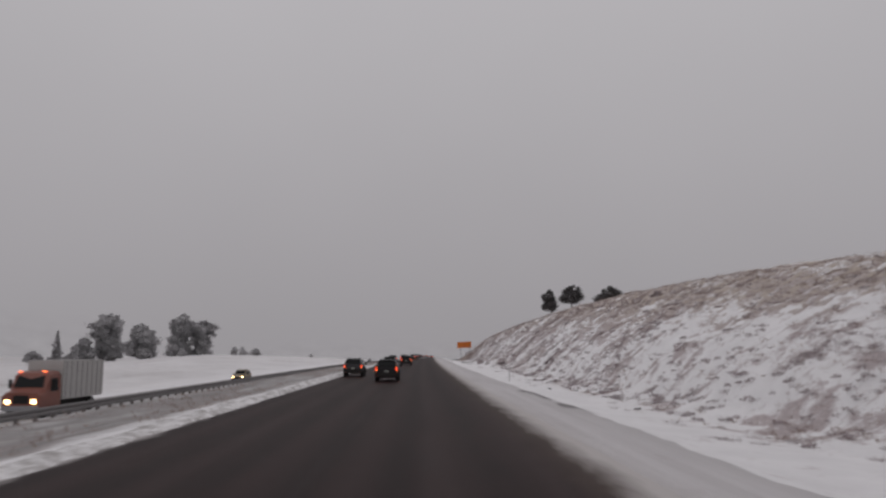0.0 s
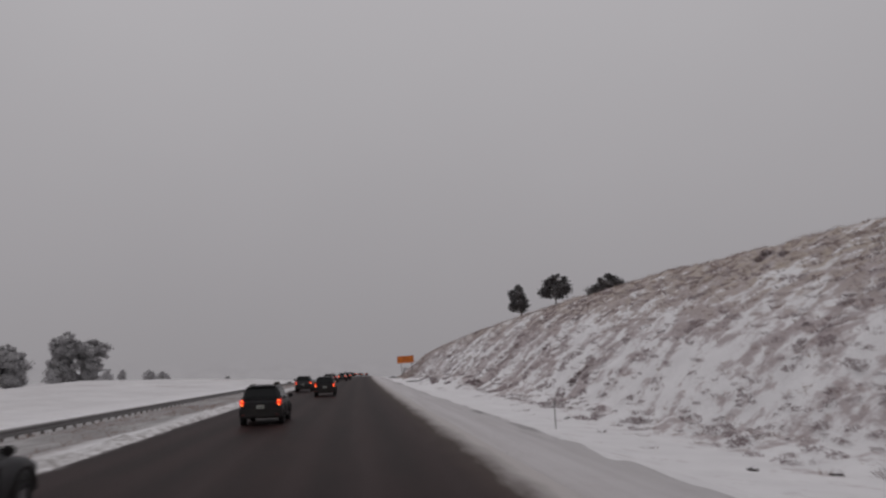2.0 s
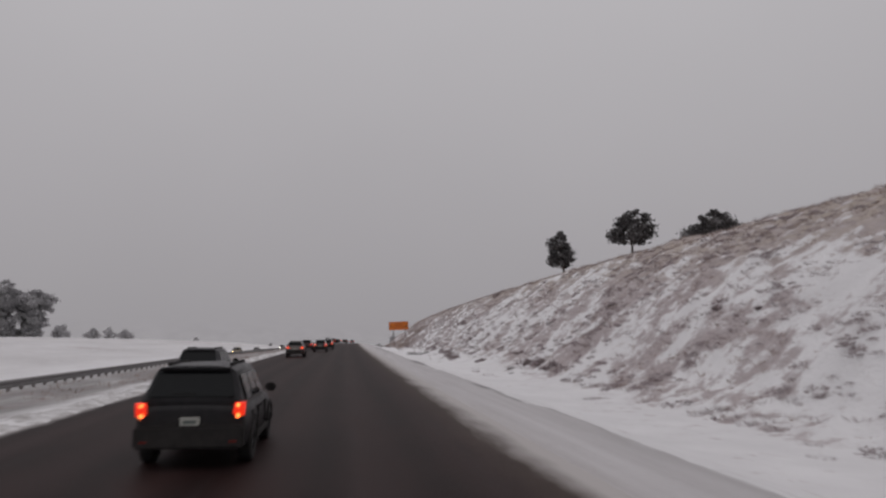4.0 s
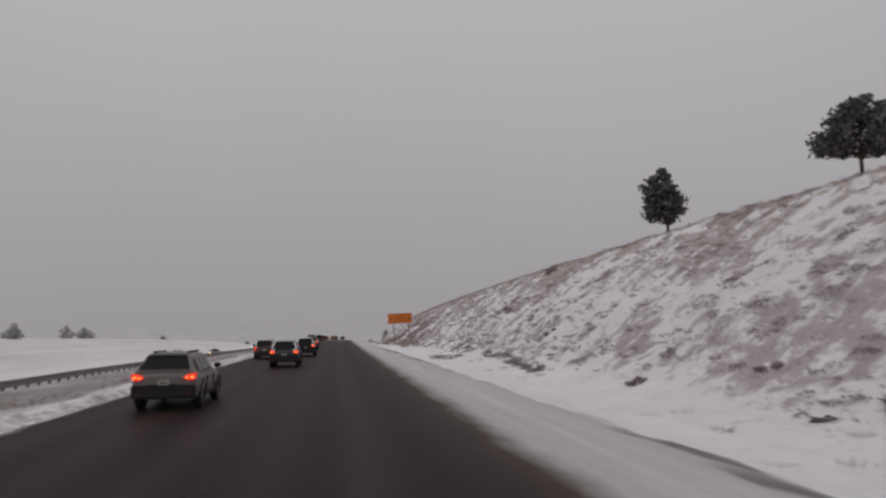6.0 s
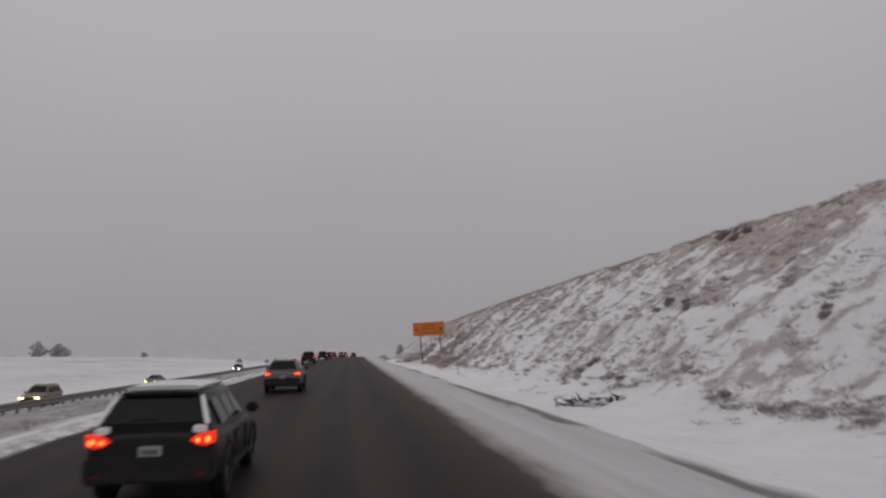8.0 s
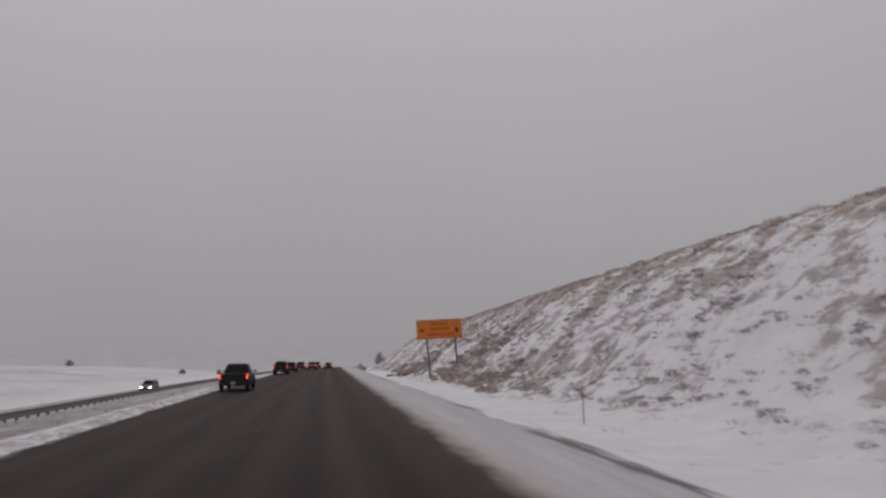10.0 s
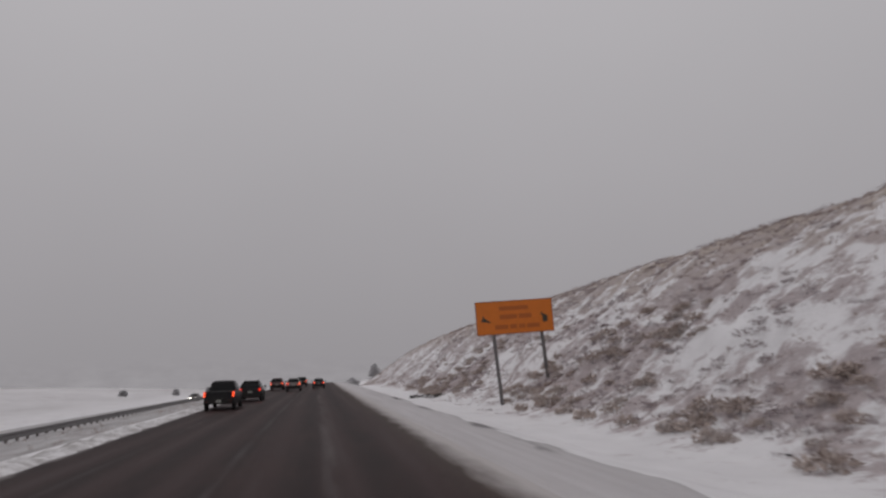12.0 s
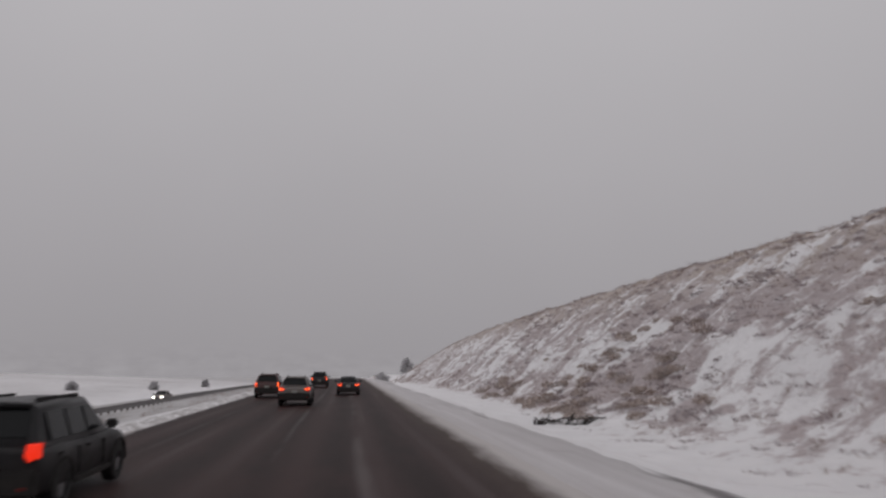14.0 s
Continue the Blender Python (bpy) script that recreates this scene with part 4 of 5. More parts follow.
CONE = [(0.19, 0.16), (0.27, 0.27), (0.42, 0.30), (0.60, 0.29), (0.78, 0.23), (0.92, 0.13), (1.0, 0.03)]
BROAD = [(0.28, 0.20), (0.38, 0.50), (0.55, 0.48), (0.75, 0.40), (0.92, 0.24), (1.0, 0.08)]
LOW = [(0.12, 0.55), (0.35, 0.72), (0.6, 0.58), (0.85, 0.30), (1.0, 0.08)]
OPEN = [(0.06, 0.22), (0.30, 0.34), (0.48, 0.24), (0.64, 0.32), (0.82, 0.26), (1.0, 0.10)]
FULL = [(0.04, 0.36), (0.2, 0.42), (0.5, 0.40), (0.8, 0.26), (1.0, 0.08)]
TALL = [(0.02, 0.30), (0.20, 0.30), (0.36, 0.27), (0.50, 0.18), (0.64, 0.25), (0.84, 0.21), (1.0, 0.08)]
SPIRE = [(0.02, 0.17), (0.25, 0.16), (0.5, 0.11), (0.8, 0.05), (1.0, 0.01)]
FAN = [(0.02, 0.26), (0.25, 0.24), (0.45, 0.27), (0.68, 0.38), (0.85, 0.31), (1.0, 0.10)]
pine(46.9, 239.8, 9.7, CONE, 1, "dark green cone-shaped pine standing on the ridge", "pines on the ridge", tilt=(-0.5, 0), aside=-0.75, count=64, per=190)
pine(46.8, 201.5, 7.6, BROAD, 2, "dark green broad-crowned pine standing on the ridge", "pines on the ridge")
pine(57.5, 194.0, 5.6, LOW, 3, "low spreading dark pine behind the ridge", "pines on the ridge")

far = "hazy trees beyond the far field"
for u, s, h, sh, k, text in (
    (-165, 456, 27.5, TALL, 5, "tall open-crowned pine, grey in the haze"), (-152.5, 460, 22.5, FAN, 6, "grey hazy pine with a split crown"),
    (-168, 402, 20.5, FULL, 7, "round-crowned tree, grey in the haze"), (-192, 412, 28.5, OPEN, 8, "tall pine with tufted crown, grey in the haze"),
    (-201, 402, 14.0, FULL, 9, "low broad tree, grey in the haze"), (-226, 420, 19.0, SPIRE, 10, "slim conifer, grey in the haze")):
    # their haze is only the pale colour of needles and bark
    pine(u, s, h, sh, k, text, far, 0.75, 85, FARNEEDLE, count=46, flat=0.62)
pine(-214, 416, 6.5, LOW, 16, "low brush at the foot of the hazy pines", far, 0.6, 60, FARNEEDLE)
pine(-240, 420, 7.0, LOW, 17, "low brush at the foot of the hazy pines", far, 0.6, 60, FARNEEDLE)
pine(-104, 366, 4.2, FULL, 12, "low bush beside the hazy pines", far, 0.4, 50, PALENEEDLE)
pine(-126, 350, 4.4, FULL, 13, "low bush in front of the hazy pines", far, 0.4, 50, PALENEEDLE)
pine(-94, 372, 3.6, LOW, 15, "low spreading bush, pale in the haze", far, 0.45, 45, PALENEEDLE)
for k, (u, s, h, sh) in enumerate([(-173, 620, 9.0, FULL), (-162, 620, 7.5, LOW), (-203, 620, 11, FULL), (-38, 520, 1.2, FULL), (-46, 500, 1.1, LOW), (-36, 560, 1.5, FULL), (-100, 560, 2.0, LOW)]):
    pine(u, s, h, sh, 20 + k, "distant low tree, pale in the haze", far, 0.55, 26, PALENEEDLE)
pine(28, 760, 8.0, FULL, 32, "low rounded tree at the slope's end", "trees on the far slope", 0.45, 46, PALENEEDLE)
pine(15, 790, 7.0, LOW, 33, "low spreading bush at the slope's end", "trees on the far slope", 0.45, 46, PALENEEDLE)


# ---------------------------------------------------------------- vehicles
def ring(y, pts):
    """A closed half outline mirrored about the car's middle: pts run from the middle below to the middle above."""
    right = [(x, y, z) for x, z in pts]
    left = [(-x, y, z) for x, z in reversed(pts) if x > 1e-6]
    return right + left


def lower_ring(y, w, zb, zt):
    h = zt - zb
    return ring(y, [(0, zb), (w - 0.24, zb), (w - 0.13, zb + 0.02), (w - 0.06, zb + 0.07), (w - 0.015, zb + 0.28 * h), (w, zb + 0.46 * h), (w - 0.004, zb + 0.62 * h), (w - 0.025, zt - 0.20 * h), (w - 0.055, zt - 0.10 * h), (w - 0.11, zt - 0.03 * h), (w - 0.2, zt), (w * 0.4, zt + 0.02), (0, zt + 0.025)])


def glide(rows, per=4):
    """Rows of numbers with more rows on a smooth line between them."""
    P, out = np.array(rows, float), []
    for i in range(len(P) - 1):
        a, b, c, d = P[max(i - 1, 0)], P[i], P[i + 1], P[min(i + 2, len(P) - 1)]
        for k in range(per):
            f = k / per
            out.append(0.5 * (2 * b + (c - a) * f + (2 * a - 5 * b + 4 * c - d) * f * f + (3 * b - a - 3 * c + d) * f ** 3))
    return [tuple(float(v) for v in q) for q in out + [P[-1]]]


def lens_shape(name, outline, y0, y1, mat):
    """A lamp lens: an outline of (x, z) drawn out along y, its outer rim drawn in."""
    k = len(outline)
    mx, mz = sum(q[0] for q in outline) / k, sum(q[1] for q in outline) / k
    rims = [(y1, 1.0), (y0 + 0.03, 1.0), (y0 + 0.008, 0.95), (y0, 0.82)]
    return loft(name, [[(mx + (x - mx) * f, y, mz + (z - mz) * f) for x, z in outline] for y, f in rims], mat)


def upper_ring(y, wb, wt, zb, zr):
    return ring(y, [(0, zb), (wb, zb), (wb - 0.012, zb + 0.04), (wt + 0.015, max(zr - 0.19, zb + 0.05)), (wt - 0.005, max(zr - 0.12, zb + 0.055)), (wt - 0.045, zr - 0.065), (wt - 0.10, zr - 0.025), (wt - 0.2, zr), (wt * 0.4, zr + 0.012), (0, zr + 0.015)])


def quad_panel(name, corners, mat, thick=0.012):
    a, b, c, d = [Vector(q) for q in corners]
    nrm = (b - a).cross(d - a).normalized() * thick
    v = [a, b, c, d, a + nrm, b + nrm, c + nrm, d + nrm]
    f = [(3, 2, 1, 0), (4, 5, 6, 7), (0, 1, 5, 4), (1, 2, 6, 5), (2, 3, 7, 6), (3, 0, 4, 7)]
    return mesh_from(name, [tuple(q) for q in v], f, mat)


def wheel(parent, x, y, r, w):
    side = 1 if x > 0 else -1
    prof = [(0.55 * r, -w / 2), (0.92 * r, -w / 2), (r, -w * 0.36), (r, w * 0.36), (0.92 * r, w / 2), (0.55 * r, w / 2)]
    n = 20
    rings = [[(b, a * math.cos(t), a * math.sin(t)) for a, b in prof] for t in [i * math.tau / n for i in range(n + 1)]]
    hub = new("wheel")
    hub.parent = parent
    hub.matrix_basis = pose(x, y, r)
    tyre = loft("tyre", rings, TYRE, cap=False)
    part("tyre", tyre, hub)
    bm = bmesh.new()
    bmesh.ops.create_cone(bm, segments=20, radius1=0.60 * r, radius2=0.52 * r, depth=w * 0.7, cap_ends=True, matrix=pose(0, 0, 0, 0, 90 * side, 0))
    me = bpy.data.meshes.new("rim")
    bm.to_mesh(me)
    bm.free()
    me.materials.append(RIM)
    part("rim", me, hub)


def vehicle(name, label, u, s, kind, paint, facing=1, brake=True, snowy=False, lamp=None, group="cars on the highway"):
    """The car's tail is at s when it drives away from the camera (facing 1), and still is when it comes (facing -1)."""
    K = {
        "suv": dict(L=4.75, W=0.95, H=1.74, belt=1.08, r=0.37, sill=0.30, top=[(0.06, 0.85, 0.68), (0.42, 0.87, 0.70), (2.6, 0.87, 0.70), (3.4, 0.86, 0.80)], hood=1.02),
        "crossover": dict(L=4.80, W=0.95, H=1.68, belt=1.08, r=0.38, sill=0.32, top=[(0.07, 0.86, 0.64), (0.58, 0.87, 0.66), (2.6, 0.87, 0.68), (3.5, 0.86, 0.80)], hood=1.0),
        "wagon": dict(L=4.75, W=0.90, H=1.60, belt=0.98, r=0.34, sill=0.26, top=[(0.10, 0.82, 0.66), (0.45, 0.83, 0.68), (2.5, 0.83, 0.67), (3.35, 0.82, 0.74)], hood=0.92),
        "sedan": dict(L=4.75, W=0.92, H=1.47, belt=0.95, r=0.33, sill=0.24, top=[(0.75, 0.80, 0.66), (1.35, 0.82, 0.64), (2.5, 0.82, 0.64), (3.4, 0.81, 0.74)], hood=0.90),
        "pickup": dict(L=5.8, W=1.0, H=1.90, belt=1.22, r=0.40, sill=0.40, top=[(1.95, 0.90, 0.74), (2.15, 0.91, 0.76), (3.6, 0.91, 0.75), (4.3, 0.90, 0.82)], hood=1.16),
    }[kind]
    L, W, H, belt, r, sill = K["L"], K["W"], K["H"], K["belt"], K["r"], K["sill"]
    z = float(cz(s)) + (0.0 if facing > 0 else float(median_lift(s)) - 2.35)
    dx = float(cx(s + 1) - cx(s))
    turn = -math.degrees(math.atan(dx)) + (0 if facing > 0 else 180)
    ob = thing(name, label, "car" if kind != "pickup" else "truck", pose(u + float(cx(s)), s, z, 0, 0, turn), group)
    pm = PAINTS[paint]
    hood = K["hood"]
    t3 = K["top"][-1]
    flare = 0.02
    rows = [(0.0, W - 0.20, sill + 0.20, belt - 0.13), (0.02, W - 0.12, sill + 0.13, belt - 0.06), (0.10, W - 0.05, sill + 0.07, belt - 0.01), (0.40, W - 0.01, sill, belt), (0.92, W + flare, sill - 0.02, belt), (1.55, W - 0.01, sill - 0.02, belt), (L / 2, W - 0.015, sill - 0.02, belt), (t3[0], W - 0.01, sill - 0.02, belt - 0.01), (L - 0.92, W + flare * 0.6, sill, hood), (L - 0.40, W - 0.05, sill + 0.02, hood - 0.08), (L - 0.10, W - 0.15, sill + 0.06, hood - 0.20), (L, W - 0.28, sill + 0.16, hood - 0.32)]
    part("body", loft("body", [lower_ring(*q) for q in glide(rows)], pm), ob)
    (y0, wb0, _), (y1, wb1, wt1), (y2, wb2, wt2), (y3, wb3, wt3) = K["top"]
    cabin = [upper_ring(y0, wb0, wb0 - 0.02, belt - 0.04, belt + 0.03), upper_ring(y1, wb1, wt1, belt - 0.04, H - 0.03), upper_ring((y1 + y2) / 2, wb1, wt1 + 0.01, belt - 0.04, H), upper_ring(y2, wb2, wt2, belt - 0.04, H - 0.02), upper_ring(y3, wb3, wt3, belt - 0.06, belt + 0.02)]
    if kind in ("suv", "wagon", "crossover"):
        cabin[0] = upper_ring(y0, wb0, wb0 - 0.01, belt - 0.04, belt + 0.10)
    part("cabin", loft("cabin", cabin, pm), ob)

    def rear(x, f, off=0.0):
        """A point on the rear window's plane: x across, f from belt (0) to roof (1)."""
        za = belt + (0.10 if kind in ("suv", "wagon", "crossover") else 0.03)
        return (x, y0 + (y1 - y0) * f - 0.024 - off, za + (H - 0.03 - za) * f)

    part("rear_window", quad_panel("rear_window", [rear(-wb0 + 0.14, 0.06), rear(wb0 - 0.14, 0.06), rear(wt1 - 0.08, 0.80), rear(-wt1 + 0.08, 0.80)], GLASSM), ob, "dark rear glass")
    fy = lambda f: y3 + (y2 - y3) * f + 0.012
    fz = lambda f: belt + 0.02 + (H - 0.04 - belt) * f
    part("windscreen", quad_panel("windscreen", [(wb3 - 0.10, fy(0.08), fz(0.08)), (-wb3 + 0.10, fy(0.08), fz(0.08)), (-wt2 + 0.10, fy(0.88), fz(0.88)), (wt2 - 0.10, fy(0.88), fz(0.88))], GLASSM), ob, "dark windscreen glass")
    cuts = np.linspace(y1 + 0.05, y2 + 0.35, 3 if kind in ("sedan", "pickup") else 4)
    for sx in (1, -1):
        for a, b in zip(cuts[:-1], cuts[1:]):
            low, high = belt + 0.05, H - 0.18
            wl_, wh = wb1 + 0.004, wt1 + 0.024
            b2 = min(b, y2 + 0.05)
            q = [(sx * wl_, a + 0.05, low), (sx * wl_, b - 0.05, low), (sx * wh, b2 - 0.05, high), (sx * wh, a + 0.09, high)]
            part("side_window", quad_panel("side_window", q if sx > 0 else [q[1], q[0], q[3], q[2]], GLASSM), ob)
        part("mirror", block("mirror", sx * (W + 0.10) - 0.11, sx * (W + 0.10) + 0.11, y3 - 0.55, y3 - 0.43, belt + 0.02, belt + 0.19, TRIMM, 0.04), ob)
        doors = [y2 + 0.30, (y1 + y2) / 2 + 0.12] if kind not in ("pickup",) else [y2 + 0.30, y1 + 0.25]
        for yd in doors + [doors[-1] - 0.95]:
            part("door_seam", block("door_seam", sx * (W - 0.012) - 0.019, sx * (W - 0.012) + 0.019, yd - 0.006, yd + 0.006, sill + 0.18, belt - 0.16, TRIMM, 0), ob)
        for yd in doors:
            part("door_handle", block("door_handle", sx * W - 0.03, sx * W + 0.03, yd - 0.90, yd - 0.72, belt - 0.20, belt - 0.165, pm, 0.012), ob)
        part("sill_trim", block("sill_trim", sx * (W - 0.01) - 0.03, sx * (W - 0.01) + 0.03, 1.45, L - 1.45, sill + 0.02, sill + 0.13, TRIMM, 0.015), ob)
        part("bumper_reflector", block("bumper_reflector", sx * (W - 0.22) - 0.07, sx * (W - 0.22) + 0.07, -0.096, -0.06, sill + 0.16, sill + 0.20, REDLENS, 0.006), ob, "small red reflector")
        # lamps at the tail and the nose
        lit = (AMBER if brake else TAIL) if facing > 0 else REDLENS
        zt = belt - 0.07
        if kind == "pickup":
            outline = [(W - 0.01, 1.22), (W - 0.01, 0.88), (W - 0.14, 0.86), (W - 0.15, 1.22)]
        elif kind == "sedan":
            outline = [(W - 0.06, zt + 0.03), (W - 0.07, zt - 0.11), (W - 0.30, zt - 0.13), (W - 0.42, zt - 0.08), (W - 0.38, zt + 0.04)]
        elif kind == "wagon":
            outline = [(W - 0.05, zt + 0.10), (W - 0.06, zt - 0.14), (W - 0.22, zt - 0.16), (W - 0.26, zt - 0.02), (W - 0.20, zt + 0.12)]
        elif kind == "suv":
            outline = [(W - 0.05, zt + 0.11), (W - 0.06, zt - 0.11), (W - 0.21, zt - 0.12), (W - 0.25, zt - 0.06), (W - 0.22, zt + 0.11)]
        else:
            outline = [(W - 0.05, zt + 0.08), (W - 0.06, zt - 0.09), (W - 0.18, zt - 0.13), (W - 0.30, zt - 0.11), (W - 0.41, zt - 0.04), (W - 0.32, zt + 0.03), (W - 0.18, zt + 0.07)]
        outline = [(sx * a, b) for a, b in outline]
        tl = part("tail_lamp", lens_shape("tail_lamp", outline, -0.03, 0.14, TAIL if facing > 0 else REDLENS), ob, "glowing red tail lamp" if facing > 0 else "unlit red tail lamp")
        mx, mz = sum(q[0] for q in outline) / len(outline), sum(q[1] for q in outline) / len(outline)
        spread = ((0, -0.09, 0.045), (0, 0.08, 0.04)) if kind in ("pickup", "wagon", "suv") else ((sx * 0.07, -0.005, 0.05), (sx * -0.07, -0.015, 0.038))
        for ox, oz, rad in spread:
            bm = bmesh.new()
            bmesh.ops.create_cone(bm, segments=14, radius1=rad, radius2=rad * 0.8, depth=0.03, cap_ends=True, matrix=pose(mx + ox, -0.024, mz + oz, 90))
            me = bpy.data.meshes.new("lamp_core")
            bm.to_mesh(me)
            bm.free()
            me.materials.append(lit)
            part("lamp_core", me, tl)
        front = lamp or (HEAD if facing < 0 else None)
        part("headlamp", block("headlamp", sx * (W - 0.36) - 0.20, sx * (W - 0.36) + 0.20, L - 0.17, L - 0.02, hood - 0.36, hood - 0.20, front or RIM, 0.03), ob, "lit warm headlamp" if front else "clear headlamp")
    part("rear_bumper", block("rear_bumper", -W + 0.05, W - 0.05, -0.09, 0.12, sill + 0.06, sill + (0.44 if kind in ("suv", "crossover") else 0.34), TRIMM, 0.04), ob, "dark rear bumper")
    part("front_bumper", block("front_bumper", -W + 0.22, W - 0.22, L - 0.12, L + 0.05, sill + 0.06, sill + 0.30, TRIMM, 0.04), ob)
    part("grille", block("grille", -0.38, 0.38, L - 0.03, L + 0.015, hood - 0.42, hood - 0.22, TRIMM, 0.02), ob)
    zp = sill + 0.50 if kind != "pickup" else sill + 0.2
    plate = part("licence_plate", block("licence_plate", -0.16, 0.16, -0.115 if kind == "pickup" else -0.035, 0.02, zp - 0.08, zp + 0.08, PLATEM, 0.006), ob, "pale licence plate with a plain bar")
    yb = -0.119 if kind == "pickup" else -0.039
    part("plate_bar", block("plate_bar", -0.11, 0.11, yb, yb + 0.003, zp - 0.03, zp + 0.03, PLATEINK, 0), plate)
    if kind in ("suv", "wagon", "crossover"):
        part("roof_spoiler", block("roof_spoiler", -wt1 + 0.1, wt1 - 0.1, y1 - 0.16, y1 + 0.05, H - 0.09, H - 0.035, pm, 0.02), ob)
        for sx in (1, -1):
            part("roof_rail", block("roof_rail", sx * (wt1 - 0.16) - 0.02, sx * (wt1 - 0.16) + 0.02, y1 + 0.25, y2 - 0.1, H - 0.03, H + 0.035, TRIMM, 0.015), ob)
        part("rear_wiper", block("rear_wiper", -0.30, 0.06, y0 + (y1 - y0) * 0.16 - 0.05, y0 + (y1 - y0) * 0.16 - 0.03, belt + 0.17, belt + 0.195, TRIMM, 0.006), ob)
        part("tailgate_trim", block("tailgate_trim", -0.42, 0.42, -0.03, 0.02, belt - 0.36, belt - 0.30, TRIMM, 0.012), ob)
    if kind == "pickup":
        part("bed_floor", block("bed_floor", -W + 0.12, W - 0.12, 0.12, 1.9, belt + 0.012, belt + 0.03, TRIMM, 0), ob, "dark bed cover")
        part("tailgate", block("tailgate", -W + 0.17, W - 0.17, -0.03, 0.03, 0.72, belt - 0.03, pm, 0.015), ob)
    for x in (-W + 0.11, W - 0.11):
        for y in (0.92, L - 0.92):
            wheel(ob, x, y, r, 0.24)
            sg = 1 if x > 0 else -1
            arch = []
            for i in range(13):
                t = math.pi * i / 12
                arch.append([(sg * W + sg * b, y + (r + 0.05 + a) * math.cos(t), r + (r + 0.05 + a) * math.sin(t)) for a, b in ((0, -0.03), (0, 0.025), (0.05, 0.025), (0.05, -0.03))])
            part("wheel_arch", loft("wheel_arch", arch, TRIMM), ob)
    if snowy:
        part("roof_snow", loft("roof_snow", [ring(yy, [(0, H - 0.02), (wt1 - 0.12, H - 0.02), (wt1 - 0.10, H + hh * 0.4), (wt1 - 0.2, H + hh * 0.9), (0, H + hh)]) for yy, hh in ((y1 + 0.1, 0.05), (y1 + 0.5, 0.075), (y2 - 0.3, 0.07), (y2, 0.04))], SNOWCAP), ob, "snow on the roof")
        for sx in (1, -1):
            rim = [(sx * x, 0.012 * math.sin(math.pi * (x - 0.58) / (wb0 - 0.66)) + 0.002) for x in np.linspace(0.58, wb0 - 0.08, 8)]
            ledge = loft("tailgate_snow", [[(x, 0.0 - k, belt + 0.02 - k * 2), (x, 0.07, belt), (x, 0.07, belt + 0.09 + k), (x, 0.02, belt + 0.06 + k)] for x, k in rim], SNOWCAP)
            part("tailgate_snow", ledge, ob, "snow caught under the rear window")
        for sx in (1, -1):
            me = quad_panel("pillar_snow", [rear(sx * (wb0 - 0.12), 0.02), rear(sx * (wb0 - 0.04), 0.02), rear(sx * (wt1 - 0.01), 0.85), rear(sx * (wt1 - 0.07), 0.80)][::sx], SNOWCAP, 0.02)
            part("pillar_snow", me, ob, "snow caked beside the rear window")
    return ob


vehicle("suv", "black SUV with bright lit brake lamps on wet asphalt", -2.5, 36.0, "suv", "black")
vehicle("suv", "dark grey SUV with lit tail lamps in the passing lane", -6.3, 48.0, "suv", "charcoal")
# stands between lanes to fit the camera's view
vehicle("suv", "black SUV with glowing tail lamps between two lanes", -3.8, 71.0, "suv", "black")
vehicle("suv", "black SUV with lit tail lamps in the middle lane", -2.45, 104.0, "suv", "black")
vehicle("suv", "dark grey SUV with lit tail lamps beside snowy median", -5.6, 121.0, "suv", "charcoal")
# set off its lane so that it suits the camera's view
vehicle("suv", "dirty silver SUV with lit tail lamps between two lanes", -4.9, 168.0, "crossover", "silver")
vehicle("crossover", "dark grey-green crossover with snow on its roof", -3.2, 193.4, "crossover", "teal", snowy=True)
vehicle("station_wagon", "dark red estate car with snow on its roof", -6.0, 209.5, "wagon", "maroon", snowy=True, brake=False)
vehicle("crossover", "black crossover with snow caked on its tailgate", -2.72, 214.0, "crossover", "black", snowy=True)
vehicle("suv", "dirty silver crossover with lit tail lamps on dark asphalt", -3.2, 241.0, "crossover", "silver")
vehicle("pickup_truck", "black pickup truck with lit lamps on wet asphalt", -6.1, 313.0, "pickup", "black")
vehicle("suv", "dark blue-black SUV with lit tail lamps in the passing lane", -5.6, 380.8, "suv", "black", brake=False)
vehicle("pickup_truck", "black pickup truck with upright lit tail lamps", -6.3, 366.0, "pickup", "black")
vehicle("crossover", "tan crossover with lit tail lamps on wet asphalt", -3.0, 412.0, "crossover", "silver")
vehicle("suv", "dark red SUV with lit tail lamps far ahead", -5.8, 424.0, "suv", "maroon")
vehicle("sedan", "dark sedan with lit tail lamps far ahead", 0.2, 428.0, "sedan", "charcoal")
vehicle("suv", "dark SUV far ahead in the middle lane", -3.0, 452.0, "suv", "charcoal")
on = "cars coming the other way"
vehicle("oncoming_car", "tan car coming with warm lit headlamps in snow", -26.2, 88, "suv", "tan", -1, False, group=on)
vehicle("oncoming_car", "tan SUV coming with warm lit headlamps in slush", -26.0, 272, "suv", "tan", -1, False, group=on)
vehicle("oncoming_car", "grey car coming with lit headlamps in slush", -26.2, 309, "sedan", "silver", -1, False, group=on)
vehicle("oncoming_car", "pale car coming with white lit headlamps in slush", -26.0, 378, "suv", "silver", -1, False, lamp=COOLHEAD, group=on)
vehicle("oncoming_car", "grey sedan coming with white headlamps far off", -26.0, 480, "sedan", "silver", -1, False, lamp=COOLHEAD, group=on)


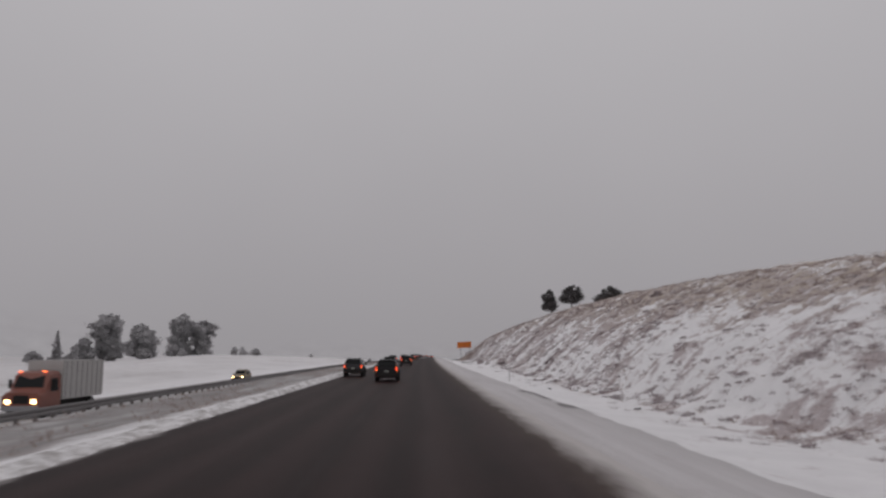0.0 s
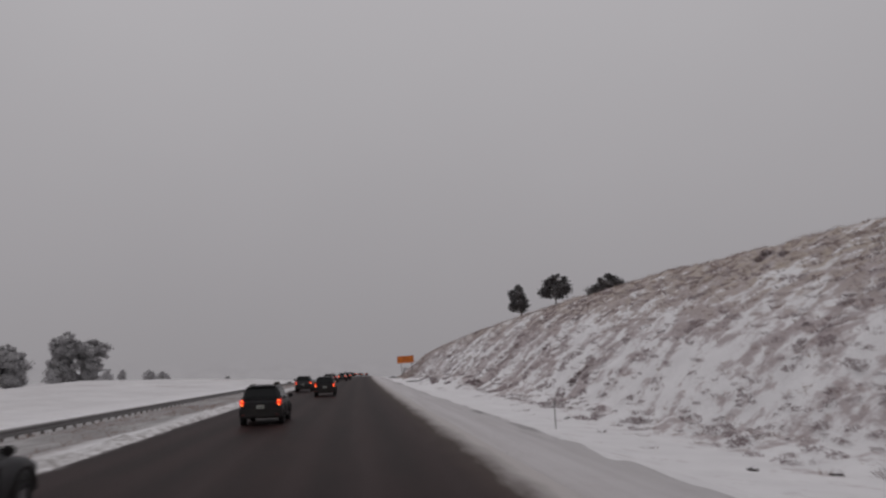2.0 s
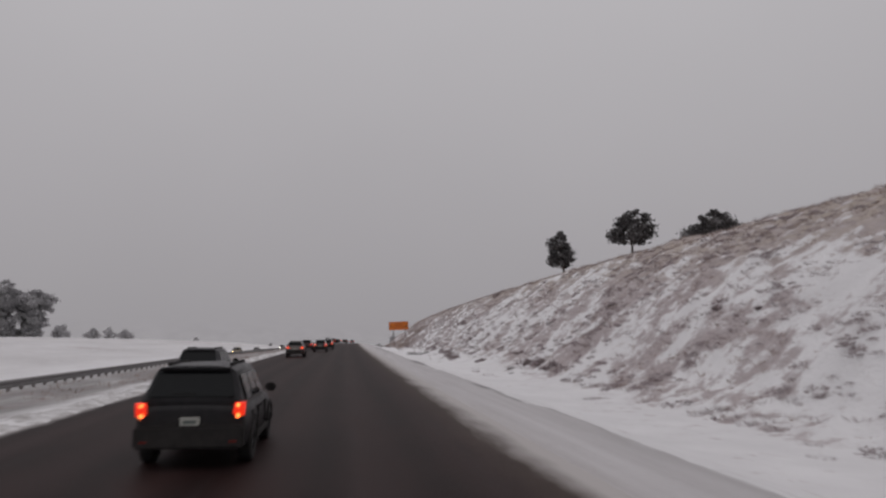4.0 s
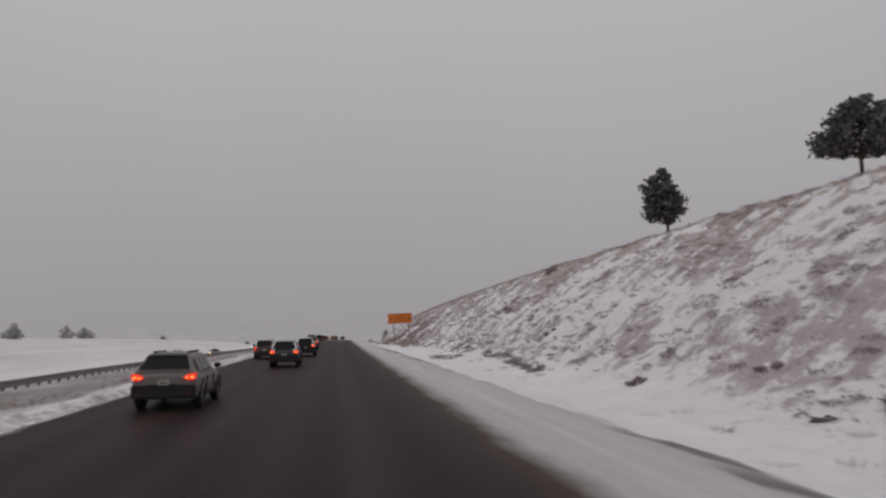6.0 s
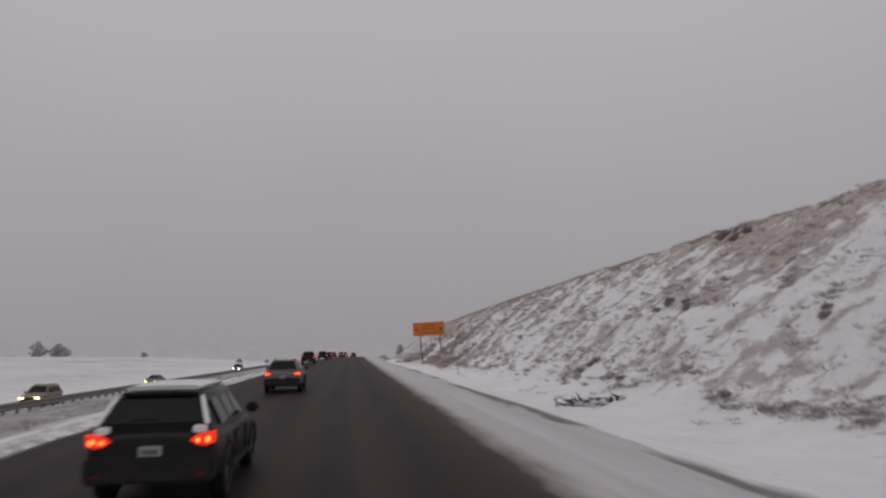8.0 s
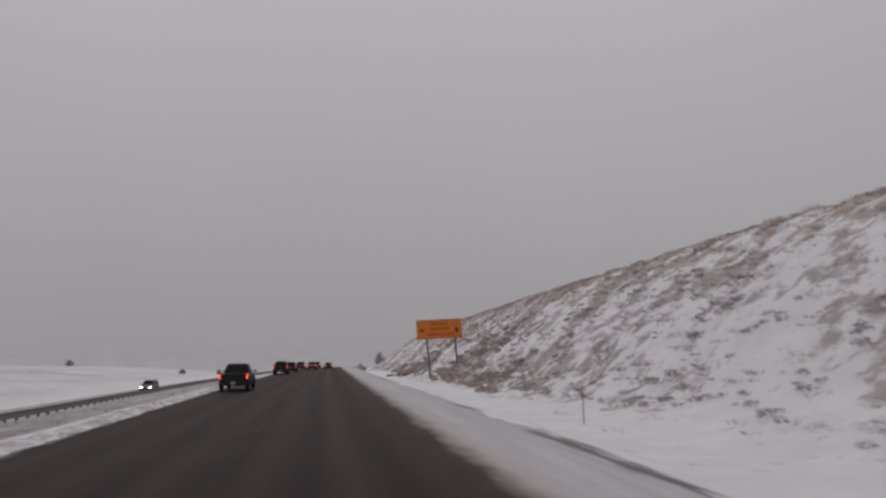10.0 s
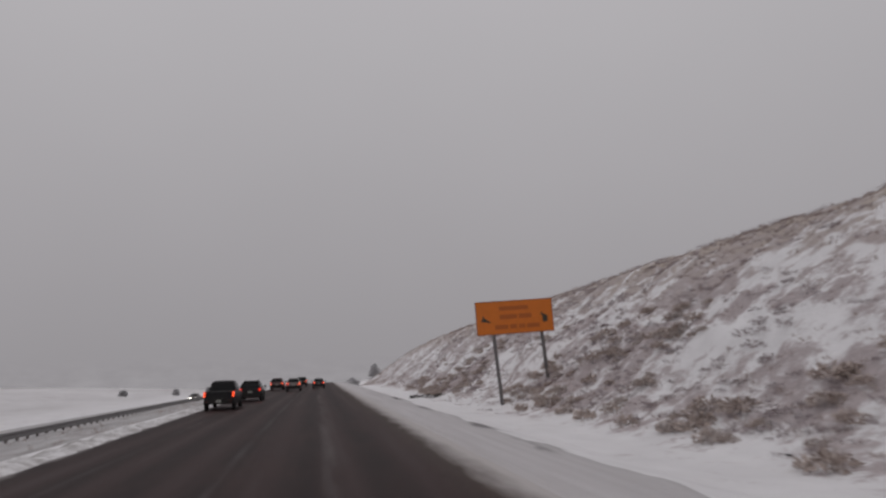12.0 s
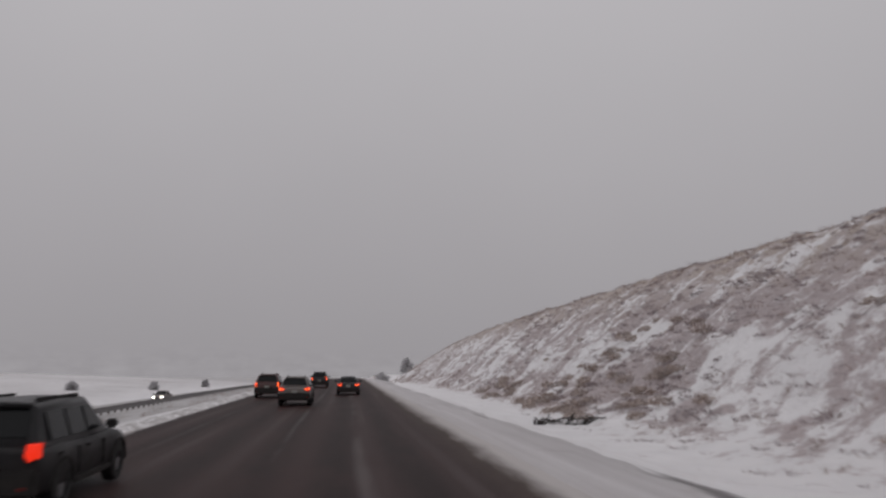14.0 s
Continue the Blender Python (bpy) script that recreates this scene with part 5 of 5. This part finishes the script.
def box_truck(u, s):
    z = float(cz(s) + median_lift(s)) - 2.35
    ob = thing("box_truck", "red-cabbed truck with a grey box and lit lamps", "truck", pose(u + float(cx(s)), s, z, 0, 0, 180))
    w = 1.25
    cab = [ring(y, [(0, 0.6), (w - 0.1, 0.6), (w, 0.8), (w, 1.5), (w - 0.08, zr - 0.2), (w - 0.25, zr), (0, zr + 0.03)]) for y, zr in ((6.6, 3.0), (7.4, 3.05), (8.0, 2.9), (8.5, 1.9), (8.9, 1.75), (9.3, 1.65))]
    body = part("cab", loft("cab", cab, PAINTS["red"]), ob, "red cab")
    part("windscreen", quad_panel("windscreen", [(0.98, 8.47, 1.98), (-0.98, 8.47, 1.98), (-0.9, 8.06, 2.72), (0.9, 8.06, 2.72)], GLASSM, 0.03), body)
    for sx in (1, -1):
        q = [(sx * 1.252, 7.0, 1.7), (sx * 1.252, 8.0, 1.7), (sx * 1.19, 7.9, 2.55), (sx * 1.19, 7.0, 2.55)]
        part("side_window", quad_panel("side_window", q if sx > 0 else [q[1], q[0], q[3], q[2]], GLASSM, 0.02), body)
        part("headlamp", block("headlamp", sx * 0.85 - 0.16, sx * 0.85 + 0.16, 9.24, 9.36, 0.95, 1.22, HEAD, 0.03), body, "lit warm headlamp")
        part("marker_lamp", block("marker_lamp", sx * 0.8 - 0.12, sx * 0.8 + 0.12, 8.02, 8.12, 2.98, 3.06, AMBER, 0.02), body, "lit amber marker lamp")
        part("mirror", block("mirror", sx * 1.45 - 0.12, sx * 1.45 + 0.12, 7.95, 8.05, 1.9, 2.5, TRIMM, 0.03), body)
    part("cargo_box", block("cargo_box", -w, w, 0.0, 6.4, 1.05, 3.75, PAINTS["white"], 0.05), ob, "dirty pale grey cargo box")
    for y in np.arange(0.4, 6.4, 0.8):
        for sx in (1, -1):
            part("box_rib", block("box_rib", sx * w - 0.02, sx * w + 0.02, y - 0.03, y + 0.03, 1.15, 3.65, STEEL, 0), ob)
    part("chassis", block("chassis", -0.45, 0.45, 0.1, 8.8, 0.55, 1.05, TRIMM, 0.03), ob)
    part("bumper", block("bumper", -1.2, 1.2, 9.25, 9.42, 0.5, 0.82, RIM, 0.04), ob)
    part("grille", block("grille", -0.5, 0.5, 9.28, 9.33, 0.95, 1.5, TRIMM, 0.02), ob)
    for x in (-1.02, 1.02):
        for y in (1.6, 8.3):
            wheel(ob, x, y, 0.5, 0.3)


box_truck(-26.0, 36)
